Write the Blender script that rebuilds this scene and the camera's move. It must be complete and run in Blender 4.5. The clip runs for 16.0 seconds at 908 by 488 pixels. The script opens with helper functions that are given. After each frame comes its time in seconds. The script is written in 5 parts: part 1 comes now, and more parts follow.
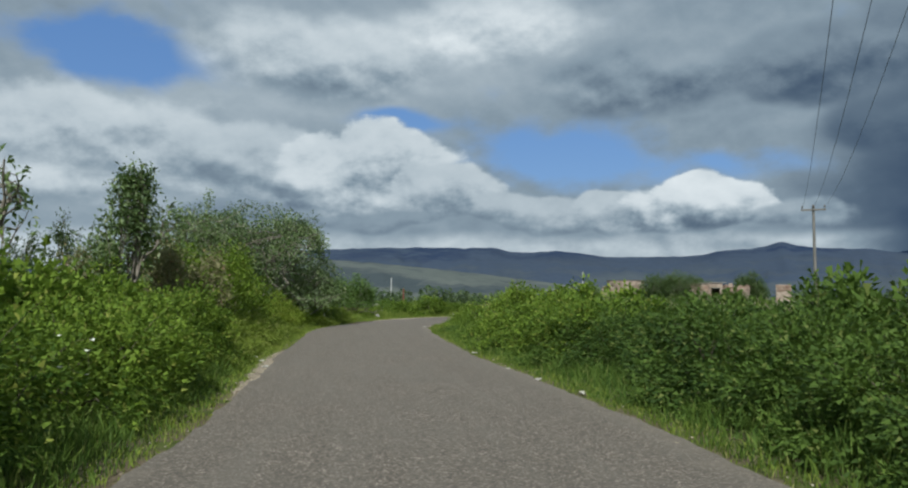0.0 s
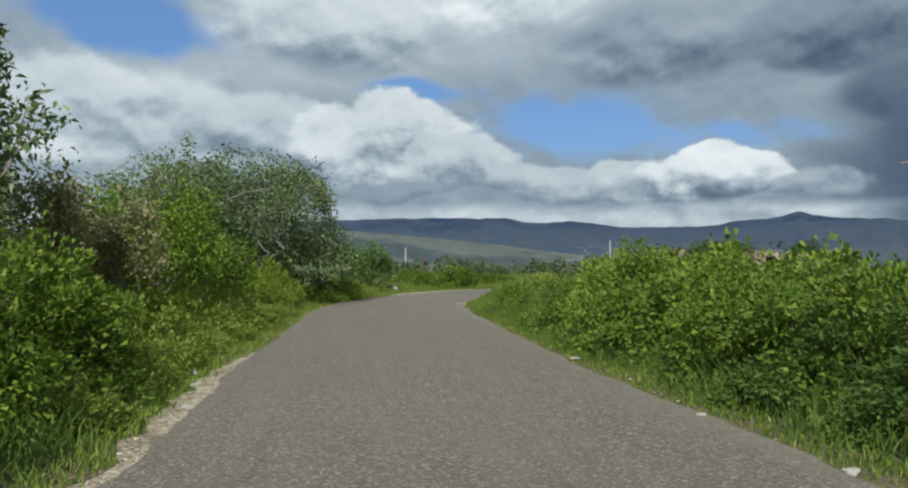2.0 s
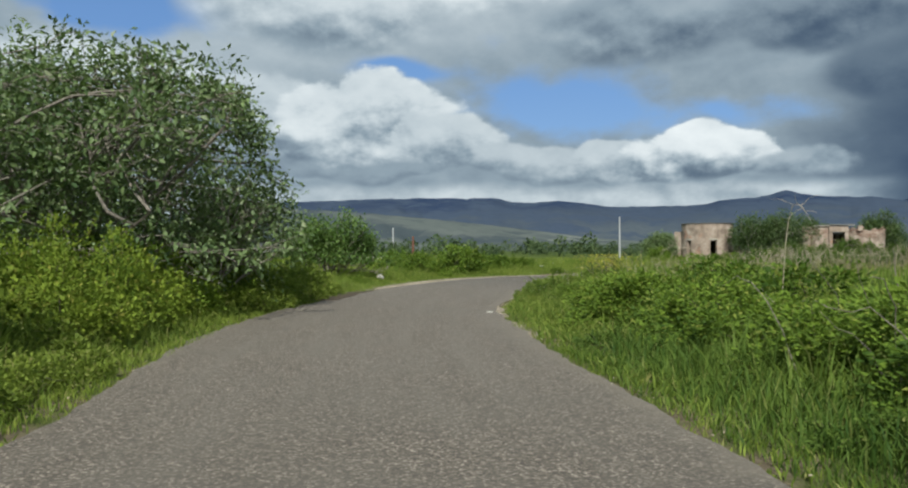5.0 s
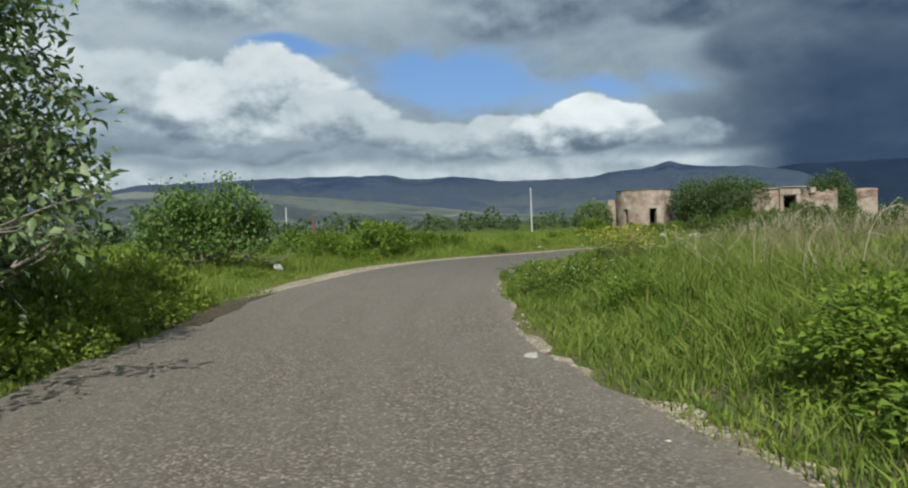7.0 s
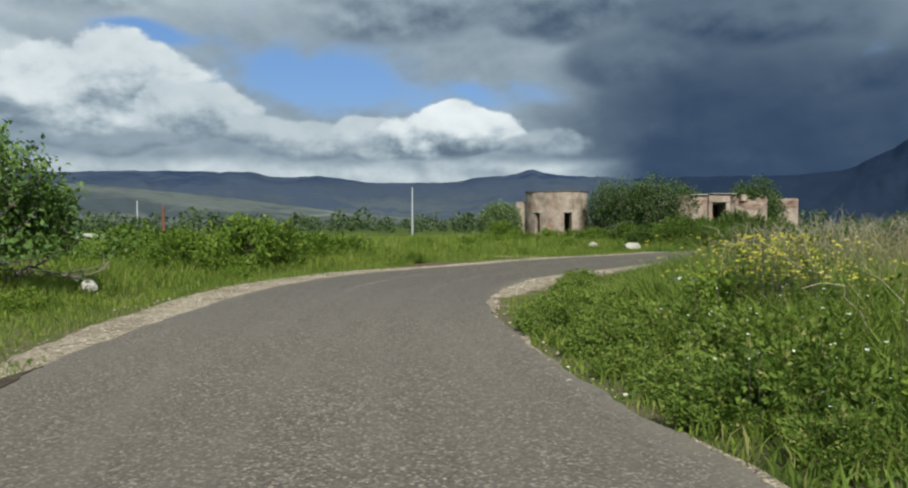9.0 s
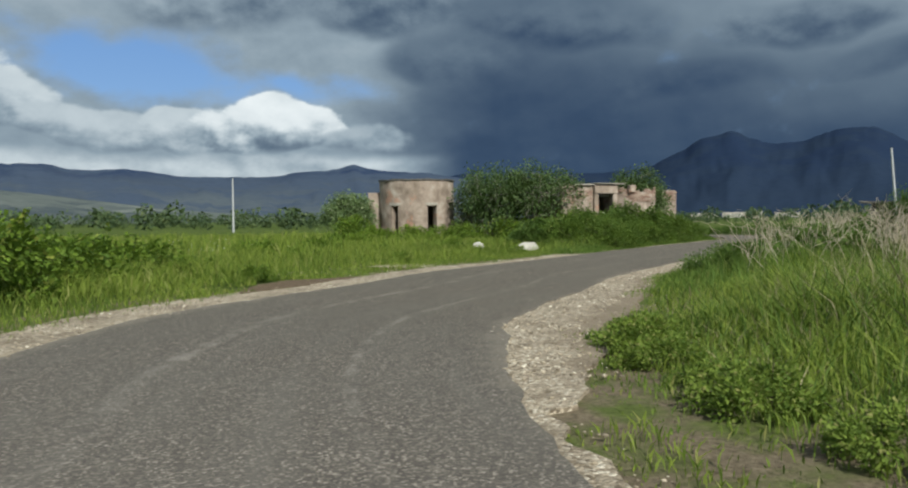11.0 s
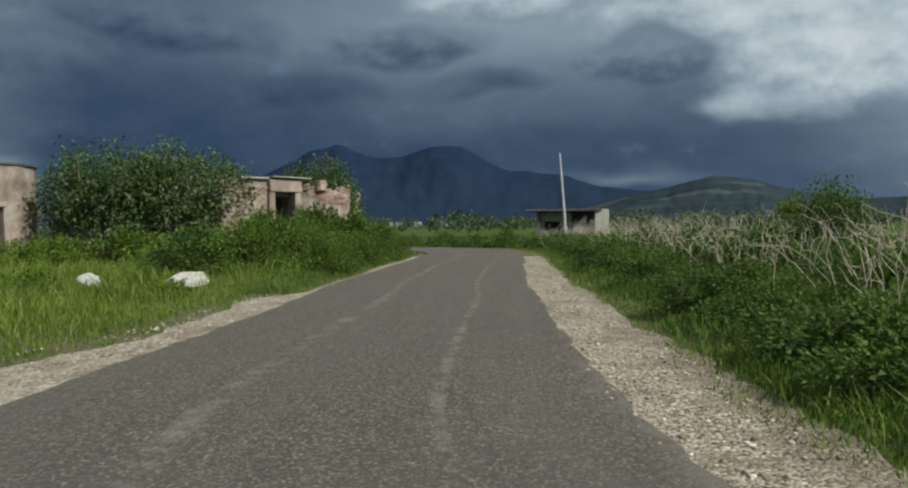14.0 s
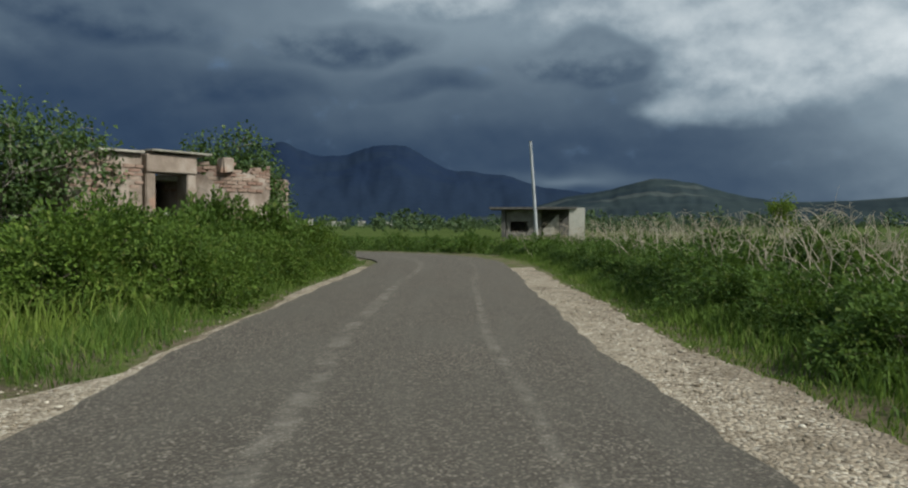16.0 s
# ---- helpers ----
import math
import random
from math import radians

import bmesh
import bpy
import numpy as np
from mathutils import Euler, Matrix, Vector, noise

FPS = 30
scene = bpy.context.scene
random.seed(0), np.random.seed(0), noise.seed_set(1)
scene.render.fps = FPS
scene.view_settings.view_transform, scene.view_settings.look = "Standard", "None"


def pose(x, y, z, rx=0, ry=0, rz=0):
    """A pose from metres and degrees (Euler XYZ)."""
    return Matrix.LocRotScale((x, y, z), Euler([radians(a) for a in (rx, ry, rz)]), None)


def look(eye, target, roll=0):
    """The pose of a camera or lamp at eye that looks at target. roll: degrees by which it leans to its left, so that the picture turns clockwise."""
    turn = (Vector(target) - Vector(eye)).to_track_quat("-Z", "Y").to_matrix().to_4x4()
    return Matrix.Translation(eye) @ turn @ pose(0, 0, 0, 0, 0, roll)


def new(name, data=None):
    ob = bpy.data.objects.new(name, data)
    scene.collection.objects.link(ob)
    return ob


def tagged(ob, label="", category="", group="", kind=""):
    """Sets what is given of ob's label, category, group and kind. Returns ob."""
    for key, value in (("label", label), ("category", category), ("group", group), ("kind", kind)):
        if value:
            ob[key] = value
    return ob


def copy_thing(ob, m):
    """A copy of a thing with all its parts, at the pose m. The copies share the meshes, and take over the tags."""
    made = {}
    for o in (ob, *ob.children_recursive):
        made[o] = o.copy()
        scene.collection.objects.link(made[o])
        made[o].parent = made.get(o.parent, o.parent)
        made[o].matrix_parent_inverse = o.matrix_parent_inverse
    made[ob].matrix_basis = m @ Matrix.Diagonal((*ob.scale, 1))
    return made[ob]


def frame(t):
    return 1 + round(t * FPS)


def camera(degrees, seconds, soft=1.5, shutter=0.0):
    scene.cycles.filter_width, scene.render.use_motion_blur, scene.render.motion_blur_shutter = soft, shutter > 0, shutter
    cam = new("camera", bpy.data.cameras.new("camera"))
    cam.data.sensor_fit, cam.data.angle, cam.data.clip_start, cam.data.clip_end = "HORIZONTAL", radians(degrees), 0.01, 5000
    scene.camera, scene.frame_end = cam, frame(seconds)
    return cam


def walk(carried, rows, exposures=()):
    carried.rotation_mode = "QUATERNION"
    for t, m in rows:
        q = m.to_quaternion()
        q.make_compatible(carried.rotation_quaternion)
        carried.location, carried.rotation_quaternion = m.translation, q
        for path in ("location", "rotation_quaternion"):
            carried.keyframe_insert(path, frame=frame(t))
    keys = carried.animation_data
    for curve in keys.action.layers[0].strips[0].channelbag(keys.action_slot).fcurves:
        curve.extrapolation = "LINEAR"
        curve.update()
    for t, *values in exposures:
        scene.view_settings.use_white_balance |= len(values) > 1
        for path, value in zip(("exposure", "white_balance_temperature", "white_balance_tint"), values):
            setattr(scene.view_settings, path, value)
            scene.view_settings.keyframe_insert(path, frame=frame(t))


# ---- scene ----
cam = camera(59.74, 16.0, soft=2.15)
PATH = [
    (0.0, (0.000, -0.000, 1.272), (0.000, 19.951, 2.670), 0.18),
    (0.5, (-0.307, 1.897, 1.268), (-0.253, 21.876, 2.191), 0.18),
    (1.0, (-0.564, 3.816, 1.261), (-0.492, 23.799, 2.082), 0.15),
    (1.5, (-0.798, 5.776, 1.248), (-1.128, 25.757, 2.069), 0.07),
    (2.0, (-1.009, 7.764, 1.243), (-1.342, 27.750, 1.899), 0.11),
    (2.5, (-1.174, 9.790, 1.239), (-1.499, 29.781, 1.765), 0.23),
    (3.0, (-1.318, 11.943, 1.235), (-1.658, 31.937, 1.615), 0.35),
    (3.5, (-1.465, 14.147, 1.241), (-1.794, 34.144, 1.373), 0.15),
    (4.0, (-1.642, 16.340, 1.246), (-2.091, 36.334, 1.339), 0.04),
    (4.5, (-1.842, 18.526, 1.249), (-2.240, 38.521, 1.392), -0.06),
    (5.0, (-2.056, 20.710, 1.253), (-2.073, 40.709, 1.413), -0.18),
    (5.5, (-2.284, 22.897, 1.257), (-1.596, 42.885, 1.281), -0.63),
    (6.0, (-2.555, 25.071, 1.260), (-0.829, 44.993, 0.888), -1.50),
    (6.5, (-2.811, 27.216, 1.259), (-0.776, 47.108, 0.848), -2.13),
    (7.0, (-2.986, 29.346, 1.247), (-0.380, 49.170, 0.778), -2.01),
    (7.5, (-3.116, 31.428, 1.242), (0.221, 51.141, 0.726), -1.97),
    (8.0, (-3.167, 33.598, 1.240), (1.064, 53.138, 0.710), -1.24),
    (8.5, (-3.198, 35.791, 1.238), (1.586, 55.204, 0.746), -0.34),
    (9.0, (-3.098, 38.051, 1.231), (2.847, 57.141, 0.753), -0.30),
    (9.5, (-2.875, 40.352, 1.236), (4.288, 59.017, 0.649), -0.40),
    (10.0, (-2.484, 42.595, 1.241), (5.413, 60.958, 0.579), -0.34),
    (10.5, (-1.952, 44.779, 1.244), (6.838, 62.731, 0.562), -0.41),
    (11.0, (-1.301, 46.906, 1.245), (8.736, 64.194, 0.623), -0.52),
    (11.5, (-0.549, 48.980, 1.246), (10.891, 65.379, 0.783), -0.64),
    (12.0, (0.318, 50.994, 1.247), (12.599, 66.772, 0.769), -0.70),
    (12.5, (1.338, 52.952, 1.250), (14.668, 67.855, 0.804), -0.77),
    (13.0, (2.497, 54.837, 1.253), (17.161, 68.431, 0.848), -0.56),
    (13.5, (3.825, 56.564, 1.253), (19.771, 68.628, 0.843), -0.56),
    (14.0, (5.326, 58.106, 1.250), (22.232, 68.781, 0.778), -0.64),
    (14.5, (6.933, 59.520, 1.248), (24.176, 69.642, 0.763), -0.45),
    (15.0, (8.617, 60.793, 1.247), (26.018, 70.640, 0.753), -0.36),
    (15.5, (10.391, 61.920, 1.247), (27.876, 71.619, 0.767), -0.27),
    (16.0, (12.195, 63.026, 1.246), (29.816, 72.473, 0.759), -0.07),
]
EXPOSURES = [(t, stops, kelvin, 5.0) for t, stops, kelvin in ((0.0, -.14, 5920.0), (1.5, -.03, 5980.0), (3.0, .06, 6040.0), (9.0, .05, 6080.0), (12.0, .02, 6060.0), (12.5, -.17, 6010.0), (13.0, -.24, 5980.0), (14.5, -.16, 5980.0), (16.0, -.24, 5980.0))]
walk(cam, [(t, look(eye, target, roll)) for t, eye, target, roll in PATH], EXPOSURES)

# ---------------------------------------------------------------- sun and sky
SUN_AZ, SUN_EL = 187.0, 41.0        # clockwise from +y, degrees
sun_data = bpy.data.lights.new("sun", "SUN")
sun_data.energy, sun_data.angle, sun_data.color = 4.6, radians(0.55), (1.0, 0.94, 0.84)
sun = new("sun", sun_data)
_sa, _se = radians(SUN_AZ), radians(SUN_EL)
sun_dir = Vector((math.sin(_sa) * math.cos(_se), math.cos(_sa) * math.cos(_se), math.sin(_se)))
sun.matrix_world = look(sun_dir * 200, (0, 0, 0))

world = bpy.data.worlds.new("sky")
world.use_nodes = True
scene.world = world


class Nodes:
    """Short hand for node trees."""

    def __init__(self, tree):
        self.tree, self.n, self.l = tree, tree.nodes, tree.links
        self.n.clear()

    def add(self, kind, **props):
        node = self.n.new(kind)
        for key, value in props.items():
            node.inputs[key.replace("_", " ")].default_value = value
        return node

    def link(self, a, b):
        self.l.new(a, b)

    def put(self, value, socket):
        if isinstance(value, (int, float, tuple)):
            socket.default_value = value
        else:
            self.l.new(value, socket)

    def math(self, op, a, b=None, c=None, clamp=False):
        node = self.n.new("ShaderNodeMath")
        node.operation, node.use_clamp = op, clamp
        for i, v in enumerate((a, b, c)):
            if v is not None:
                self.put(v, node.inputs[i])
        return node.outputs[0]

    def noise(self, vec, scale, detail=4.0, rough=0.55, distort=0.0):
        node = self.n.new("ShaderNodeTexNoise")
        self.put(vec, node.inputs["Vector"])
        node.inputs["Scale"].default_value, node.inputs["Detail"].default_value = scale, detail
        node.inputs["Roughness"].default_value, node.inputs["Distortion"].default_value = rough, distort
        return node.outputs["Fac"]

    def ramp(self, fac, stops, smooth=False):
        node = self.n.new("ShaderNodeValToRGB")
        if smooth:
            node.color_ramp.interpolation = "EASE"
        while len(node.color_ramp.elements) < len(stops):
            node.color_ramp.elements.new(0.5)
        for e, (p, c) in zip(node.color_ramp.elements, stops):
            e.position = p
            e.color = (c, c, c, 1) if isinstance(c, (int, float)) else (*c, 1)
        self.put(fac, node.inputs[0])
        return node.outputs[0]

    def mix(self, fac, a, b, mode="MIX"):
        node = self.n.new("ShaderNodeMix")
        node.data_type, node.blend_type = "RGBA", mode
        self.put(fac, node.inputs[0])
        for v, s in ((a, node.inputs[6]), (b, node.inputs[7])):
            if isinstance(v, tuple) and len(v) == 3:
                v = (*v, 1)
            self.put(v, s)
        return node.outputs[2]

    def step(self, x, lo, hi):
        node = self.n.new("ShaderNodeMapRange")
        node.interpolation_type = "SMOOTHSTEP"
        self.put(x, node.inputs[0])
        node.inputs[1].default_value, node.inputs[2].default_value = lo, hi
        return node.outputs[0]

    def vmath(self, op, a, b=None):
        node = self.n.new("ShaderNodeVectorMath")
        node.operation = op
        self.put(a, node.inputs[0])
        if b is not None:
            self.put(b, node.inputs[1])
        return node.outputs[0]


# clouds: azimuth, elevation, half widths in degrees, value of the lit top, of the shaded base, softness of the outline
DECK = [(-32, 19.6, 5, 1.1, .70, .58, 1.2), (-9.5, 16.7, 10.5, 3.9, .66, .34, .8), (12.0, 15.3, 8.6, 3.1, .40, .21, .7),
        (25.5, 15.4, 8.0, 3.1, .33, .16, .55), (29.5, 11.6, 6.0, 2.0, .2, .14, .9), (3.0, 19.0, 9.0, 3.2, .84, .46, 1.3)]
HEAPS = [(-25, 10.2, 12, 4.4, .64, .40, .6), (-14.5, 9.0, 7.0, 3.6, .58, .35, .5), (-7.0, 8.9, 7.2, 3.7, .70, .30, .25), (-1.0, 7.3, 5.2, 2.4, .62, .31, .3), (6.0, 6.3, 5.2, 1.7, .55, .31, .4),
         (12.0, 6.5, 3.8, 1.7, .60, .31, .3), (17.8, 6.8, 5.2, 2.3, .78, .27, .22), (24.2, 5.8, 4.0, 1.3, .46, .26, .6), (-15, 5.9, 6.5, 1.0, .34, .25, .8), (-5.5, 5.7, 4.5, .8, .36, .27, .8)]
STORM = [(38.0, 13.6, 9.0, 2.2, .20, .11, .7), (80.0, 14.6, 15, 3.4, .62, .42, 1.0), (61, 15.6, 7.0, 2.0, .58, .30, .9), (54.0, 12.6, 6.8, 1.9, .27, .12, .7), (47.0, 9.5, 7.0, 1.6, .14, .10, 1.1), (59.0, 9.7, 6.5, 1.2, .17, .115, 1.2),
         (86.0, 10.6, 10.5, 4.2, .70, .48, 1.1), (91.0, 11.2, 6.0, 2.8, .80, .60, 1.2), (79.5, 7.8, 5.0, 1.6, .50, .36, 1.2), (72.0, 11.5, 6.0, 1.9, .28, .13, .6)]
GAPS = [(-24, 16.2, 6.5, 2.0, 1.4), (-4.0, 12.7, 4.2, .8, .9), (7.6, 10.4, 6.6, 2.1, 1.4), (19.5, 9.5, 4.6, .8, .8), (-60, 24, 14, 6, .9)]
BROAD = [(-8, 17.5, 10, 3, .16), (4, 19, 8, 3, .2), (-24, 9.5, 11, 4.5, .14), (-12, 14.5, 9, 2.2, .12), (150, 30, 60, 25, .2), (240, 35, 70, 25, .25), (60, 8.0, 11, 1.6, .05), (71, 3.5, 4.2, .5, .14), (100, 9, 10, 5, .25), (62, 14.0, 15, 5.0, .2), (84, 12, 9, 6, .12), (44, 14, 10, 3, .04)]


def build_sky():
    k = Nodes(world.node_tree)
    direction = k.add("ShaderNodeTexCoord").outputs["Generated"]
    sep = k.add("ShaderNodeSeparateXYZ")
    k.link(direction, sep.inputs[0])
    az0 = k.math("MULTIPLY", k.math("ARCTAN2", sep.outputs[0], sep.outputs[1]), 180 / math.pi)
    az0 = k.math("ADD", az0, k.math("MULTIPLY", k.math("LESS_THAN", az0, -100.0), 360.0))
    el0 = k.math("MULTIPLY", k.math("ARCSINE", sep.outputs[2]), 180 / math.pi)
    flat = k.vmath("MULTIPLY", direction, (1.0, 1.0, 1.5))
    warp_a = k.math("SUBTRACT", k.noise(flat, 7.0, 2.0, .45), .5)
    warp_b = k.math("SUBTRACT", k.noise(k.vmath("ADD", flat, (7.3, 2.1, 5.5)), 8.0, 2.0, .45), .5)
    az = k.math("MULTIPLY_ADD", warp_a, 8.0, az0)
    el = k.math("MULTIPLY_ADD", warp_b, 3.2, el0)
    puff = k.math("SUBTRACT", k.noise(flat, 24.0, 6.0, .56), .5)
    puff_up = k.math("SUBTRACT", k.noise(k.vmath("ADD", flat, (.004, -.002, .016)), 24.0, 6.0, .56), .5)
    lump = k.math("SUBTRACT", k.noise(flat, 11.0, 2.0, .45), .5)
    lump_up = k.math("SUBTRACT", k.noise(k.vmath("ADD", flat, (.010, -.004, .038)), 11.0, 2.0, .45), .5)
    relief = k.math("ADD", k.math("MULTIPLY", k.math("SUBTRACT", puff, puff_up), .8), k.math("SUBTRACT", lump, lump_up))
    billow = k.math("MULTIPLY_ADD", puff, .75, k.math("MULTIPLY", lump, .8))

    def blobs(rows, total):
        for a, e, ra, re, w in rows:
            u = k.math("MULTIPLY_ADD", az, 1 / ra, -a / ra)
            v = k.math("MULTIPLY_ADD", el, 1 / re, -e / re)
            d = k.math("MULTIPLY_ADD", u, u, k.math("MULTIPLY", v, v))
            total = k.math("MULTIPLY_ADD", k.math("EXPONENT", k.math("MULTIPLY", d, -1.0)), w, total)
        return total

    def clouds(rows, value, cover, crisp, depth, floor=None):
        """Lays clouds over value; a cloud is bright on top and grey below, its outline billowing."""
        for a, e, ra, re, top, base, soft in rows:
            u = k.math("MULTIPLY_ADD", az, 1 / ra, -a / ra)
            v = k.math("MULTIPLY_ADD", el, 1 / re, -e / re)
            d = k.math("MULTIPLY_ADD", u, u, k.math("MULTIPLY", v, v))
            field = k.math("MULTIPLY_ADD", billow, crisp, k.math("SUBTRACT", 1.0, d))
            alpha = k.step(field, .0, soft)
            if floor:
                alpha = k.math("MULTIPLY", alpha, k.step(k.math("MULTIPLY_ADD", lump, 1.6, el0), floor, floor + .7))
            lit = k.step(k.math("MULTIPLY_ADD", relief, depth, v), -.95, .45)
            tone = k.math("MULTIPLY_ADD", lit, top - base, base)
            tone = k.math("MULTIPLY_ADD", relief, .36 * top, tone)
            value = k.math("MULTIPLY_ADD", alpha, k.math("SUBTRACT", tone, value), value)
            cover = alpha if cover is None else k.math("MAXIMUM", cover, alpha)
        return value, cover

    storm = k.step(k.math("MULTIPLY_ADD", k.math("SUBTRACT", el0, 9.0), -.35, az), 21.0, 34.0)
    storm = k.math("MULTIPLY", storm, k.math("SUBTRACT", 1.0, k.step(az0, 78.0, 104.0)))
    upper = k.step(el, 8.0, 15.0)
    base = k.math("MULTIPLY_ADD", storm, -.29, .38)
    base = k.math("MULTIPLY_ADD", k.math("MULTIPLY", storm, upper), .07, base)
    value = blobs(BROAD, k.math("MULTIPLY_ADD", relief, k.math("MULTIPLY_ADD", storm, -.12, .16), base))
    shafts = k.noise(k.vmath("MULTIPLY", direction, (1.0, 1.0, .12)), 14.0, 3.0, .5)
    value = k.math("MULTIPLY_ADD", k.math("MULTIPLY", storm, k.math("SUBTRACT", shafts, .5)), .03, value)
    gap = k.step(blobs(GAPS, k.math("MULTIPLY", billow, 1.1)), .15, .85)
    pale = k.math("MULTIPLY", k.math("SUBTRACT", 1.0, k.step(k.math("MULTIPLY_ADD", lump, 2.0, el0), 3.9, 5.0)), k.math("SUBTRACT", 1.0, k.step(az0, 24.0, 31.0)))
    value = k.math("MULTIPLY_ADD", pale, k.math("SUBTRACT", k.math("MULTIPLY_ADD", relief, .5, .59), value), value)
    value, cover = clouds(STORM, value, None, .7, 1.1)
    value, cover = clouds(DECK, value, cover, .75, 1.2)
    value, cover = clouds(HEAPS, value, cover, 1.2, 1.9, 4.4)
    blue = k.math("MULTIPLY", gap, k.math("SUBTRACT", 1.0, cover))
    value = k.math("MAXIMUM", value, .03)
    cloud = k.ramp(value, [(.0, (.020, .034, .065)), (.09, (.044, .072, .125)), (.2, (.12, .16, .21)), (.38, (.29, .345, .39)), (.6, (.54, .58, .60)), (.9, (.88, .88, .86))])
    sky = k.n.new("ShaderNodeTexSky")
    sky.sky_type, sky.sun_disc = "NISHITA", False
    sky.sun_elevation, sky.sun_rotation = radians(SUN_EL), radians(SUN_AZ)
    clear = k.add("ShaderNodeBackground", Strength=0.085)
    cloudy = k.add("ShaderNodeBackground", Strength=1.0)
    k.link(k.mix(.45, sky.outputs[0], (1.6, 3.6, 8.5)), clear.inputs[0])
    k.link(cloud, cloudy.inputs[0])
    both = k.n.new("ShaderNodeMixShader")
    k.link(blue, both.inputs[0])
    k.link(cloudy.outputs[0], both.inputs[1])
    k.link(clear.outputs[0], both.inputs[2])
    out = k.n.new("ShaderNodeOutputWorld")
    k.link(both.outputs[0], out.inputs[0])


build_sky()


# ---------------------------------------------------------------- materials
def surface(name, build, rough=.8, bump=None, bump_dist=.02, spec=.3, translucent=0.0):
    """build(k, coords) gives the colour socket; bump(k, coords) the height."""
    m = bpy.data.materials.new(name)
    m.use_nodes = True
    k = Nodes(m.node_tree)
    coords = k.add("ShaderNodeTexCoord").outputs["Object"]
    bsdf = k.n.new("ShaderNodeBsdfPrincipled")
    colour = build(k, coords)
    k.put(colour, bsdf.inputs["Base Color"])
    r = rough(k, coords) if callable(rough) else rough
    k.put(r, bsdf.inputs["Roughness"])
    bsdf.inputs["Specular IOR Level"].default_value = spec
    if bump:
        b = k.add("ShaderNodeBump", Strength=.8, Distance=bump_dist)
        k.link(bump(k, coords), b.inputs["Height"])
        k.link(b.outputs[0], bsdf.inputs["Normal"])
    out = k.n.new("ShaderNodeOutputMaterial")
    if translucent:
        tr = k.n.new("ShaderNodeBsdfTranslucent")
        k.put(k.mix(.5, colour, (.16, .25, .03), "MIX"), tr.inputs[0])
        mx = k.n.new("ShaderNodeMixShader")
        mx.inputs[0].default_value = translucent
        k.link(bsdf.outputs[0], mx.inputs[1])
        k.link(tr.outputs[0], mx.inputs[2])
        k.link(mx.outputs[0], out.inputs[0])
    else:
        k.link(bsdf.outputs[0], out.inputs[0])
    return m


def leafy(name, dark, light, odd, spec=.16, rough=.64, translucent=.3):
    """Leaves that differ one from another, from light to dark, with a few odd ones."""

    def build(k, co):
        geo = k.n.new("ShaderNodeNewGeometry")
        rnd = geo.outputs["Random Per Island"]
        info = k.n.new("ShaderNodeObjectInfo")
        patch = k.math("MULTIPLY_ADD", k.noise(geo.outputs["Position"], .28, 2.0), .5, k.math("MULTIPLY", k.noise(geo.outputs["Position"], 1.3, 3.0), .5))
        t = k.math("ADD", k.math("MULTIPLY", rnd, .62), k.math("MULTIPLY", k.math("SUBTRACT", patch, .25), 1.35))
        t = k.math("SUBTRACT", t, k.math("MULTIPLY", info.outputs["Random"], .22))
        c = k.ramp(t, [(.1, dark), (.85, light)])
        return k.mix(k.step(k.math("FRACT", k.math("MULTIPLY", rnd, 17.3)), .9, .96), c, odd)

    return surface(name, build, rough, spec=spec, translucent=translucent)


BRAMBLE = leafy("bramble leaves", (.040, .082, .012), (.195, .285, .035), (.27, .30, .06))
# two darker copies of the bramble leaves, hedge shade put into their colour
BRAMBLE_SHADE = leafy("dark bramble leaves", (.023, .050, .012), (.108, .172, .032), (.16, .195, .05))
BRAMBLE_HALF_SHADE = leafy("shaded green bramble leaves", (.031, .064, .013), (.148, .222, .035), (.22, .25, .058))
BRAMBLE_YELLOW = leafy("yellow green leaves", (.07, .12, .014), (.26, .335, .04), (.31, .31, .06))
FIG = leafy("broad green leaves", (.034, .078, .018), (.155, .25, .055), (.22, .29, .09), spec=.3, rough=.5)
OLIVE = leafy("grey green leaves", (.055, .100, .036), (.225, .30, .118), (.34, .38, .22), spec=.34, rough=.48)
RUSSET = leafy("russet leaves", (.13, .125, .062), (.30, .28, .145), (.32, .21, .13))
SHRUB = leafy("dull shrub leaves", (.030, .060, .020), (.125, .185, .06), (.20, .24, .11), spec=.2, rough=.55)
GRASS = leafy("grass blades", (.056, .108, .017), (.22, .29, .05), (.31, .30, .10), translucent=.35)
GRASS_BRIGHT = leafy("fresh verge grass", (.085, .135, .02), (.29, .36, .06), (.36, .36, .12), translucent=.4)
GRASS_LUSH = leafy("lush roadside grass", (.042, .088, .016), (.16, .235, .042), (.22, .25, .07), translucent=.3)
GRASS_DRY = leafy("dry grass", (.15, .125, .065), (.33, .285, .17), (.24, .24, .09), translucent=.2)
FAR_LEAF = leafy("distant leaves", (.028, .055, .026), (.09, .125, .05), (.12, .15, .06), translucent=.1)
PETAL_YELLOW = surface("yellow petals", lambda k, c: k.mix(k.noise(c, 30.0), (.52, .46, .04), (.62, .56, .10)), .6)
PETAL_WHITE = surface("white petals", lambda k, c: k.mix(k.noise(c, 30.0), (.7, .7, .62), (.82, .82, .76)), .6)
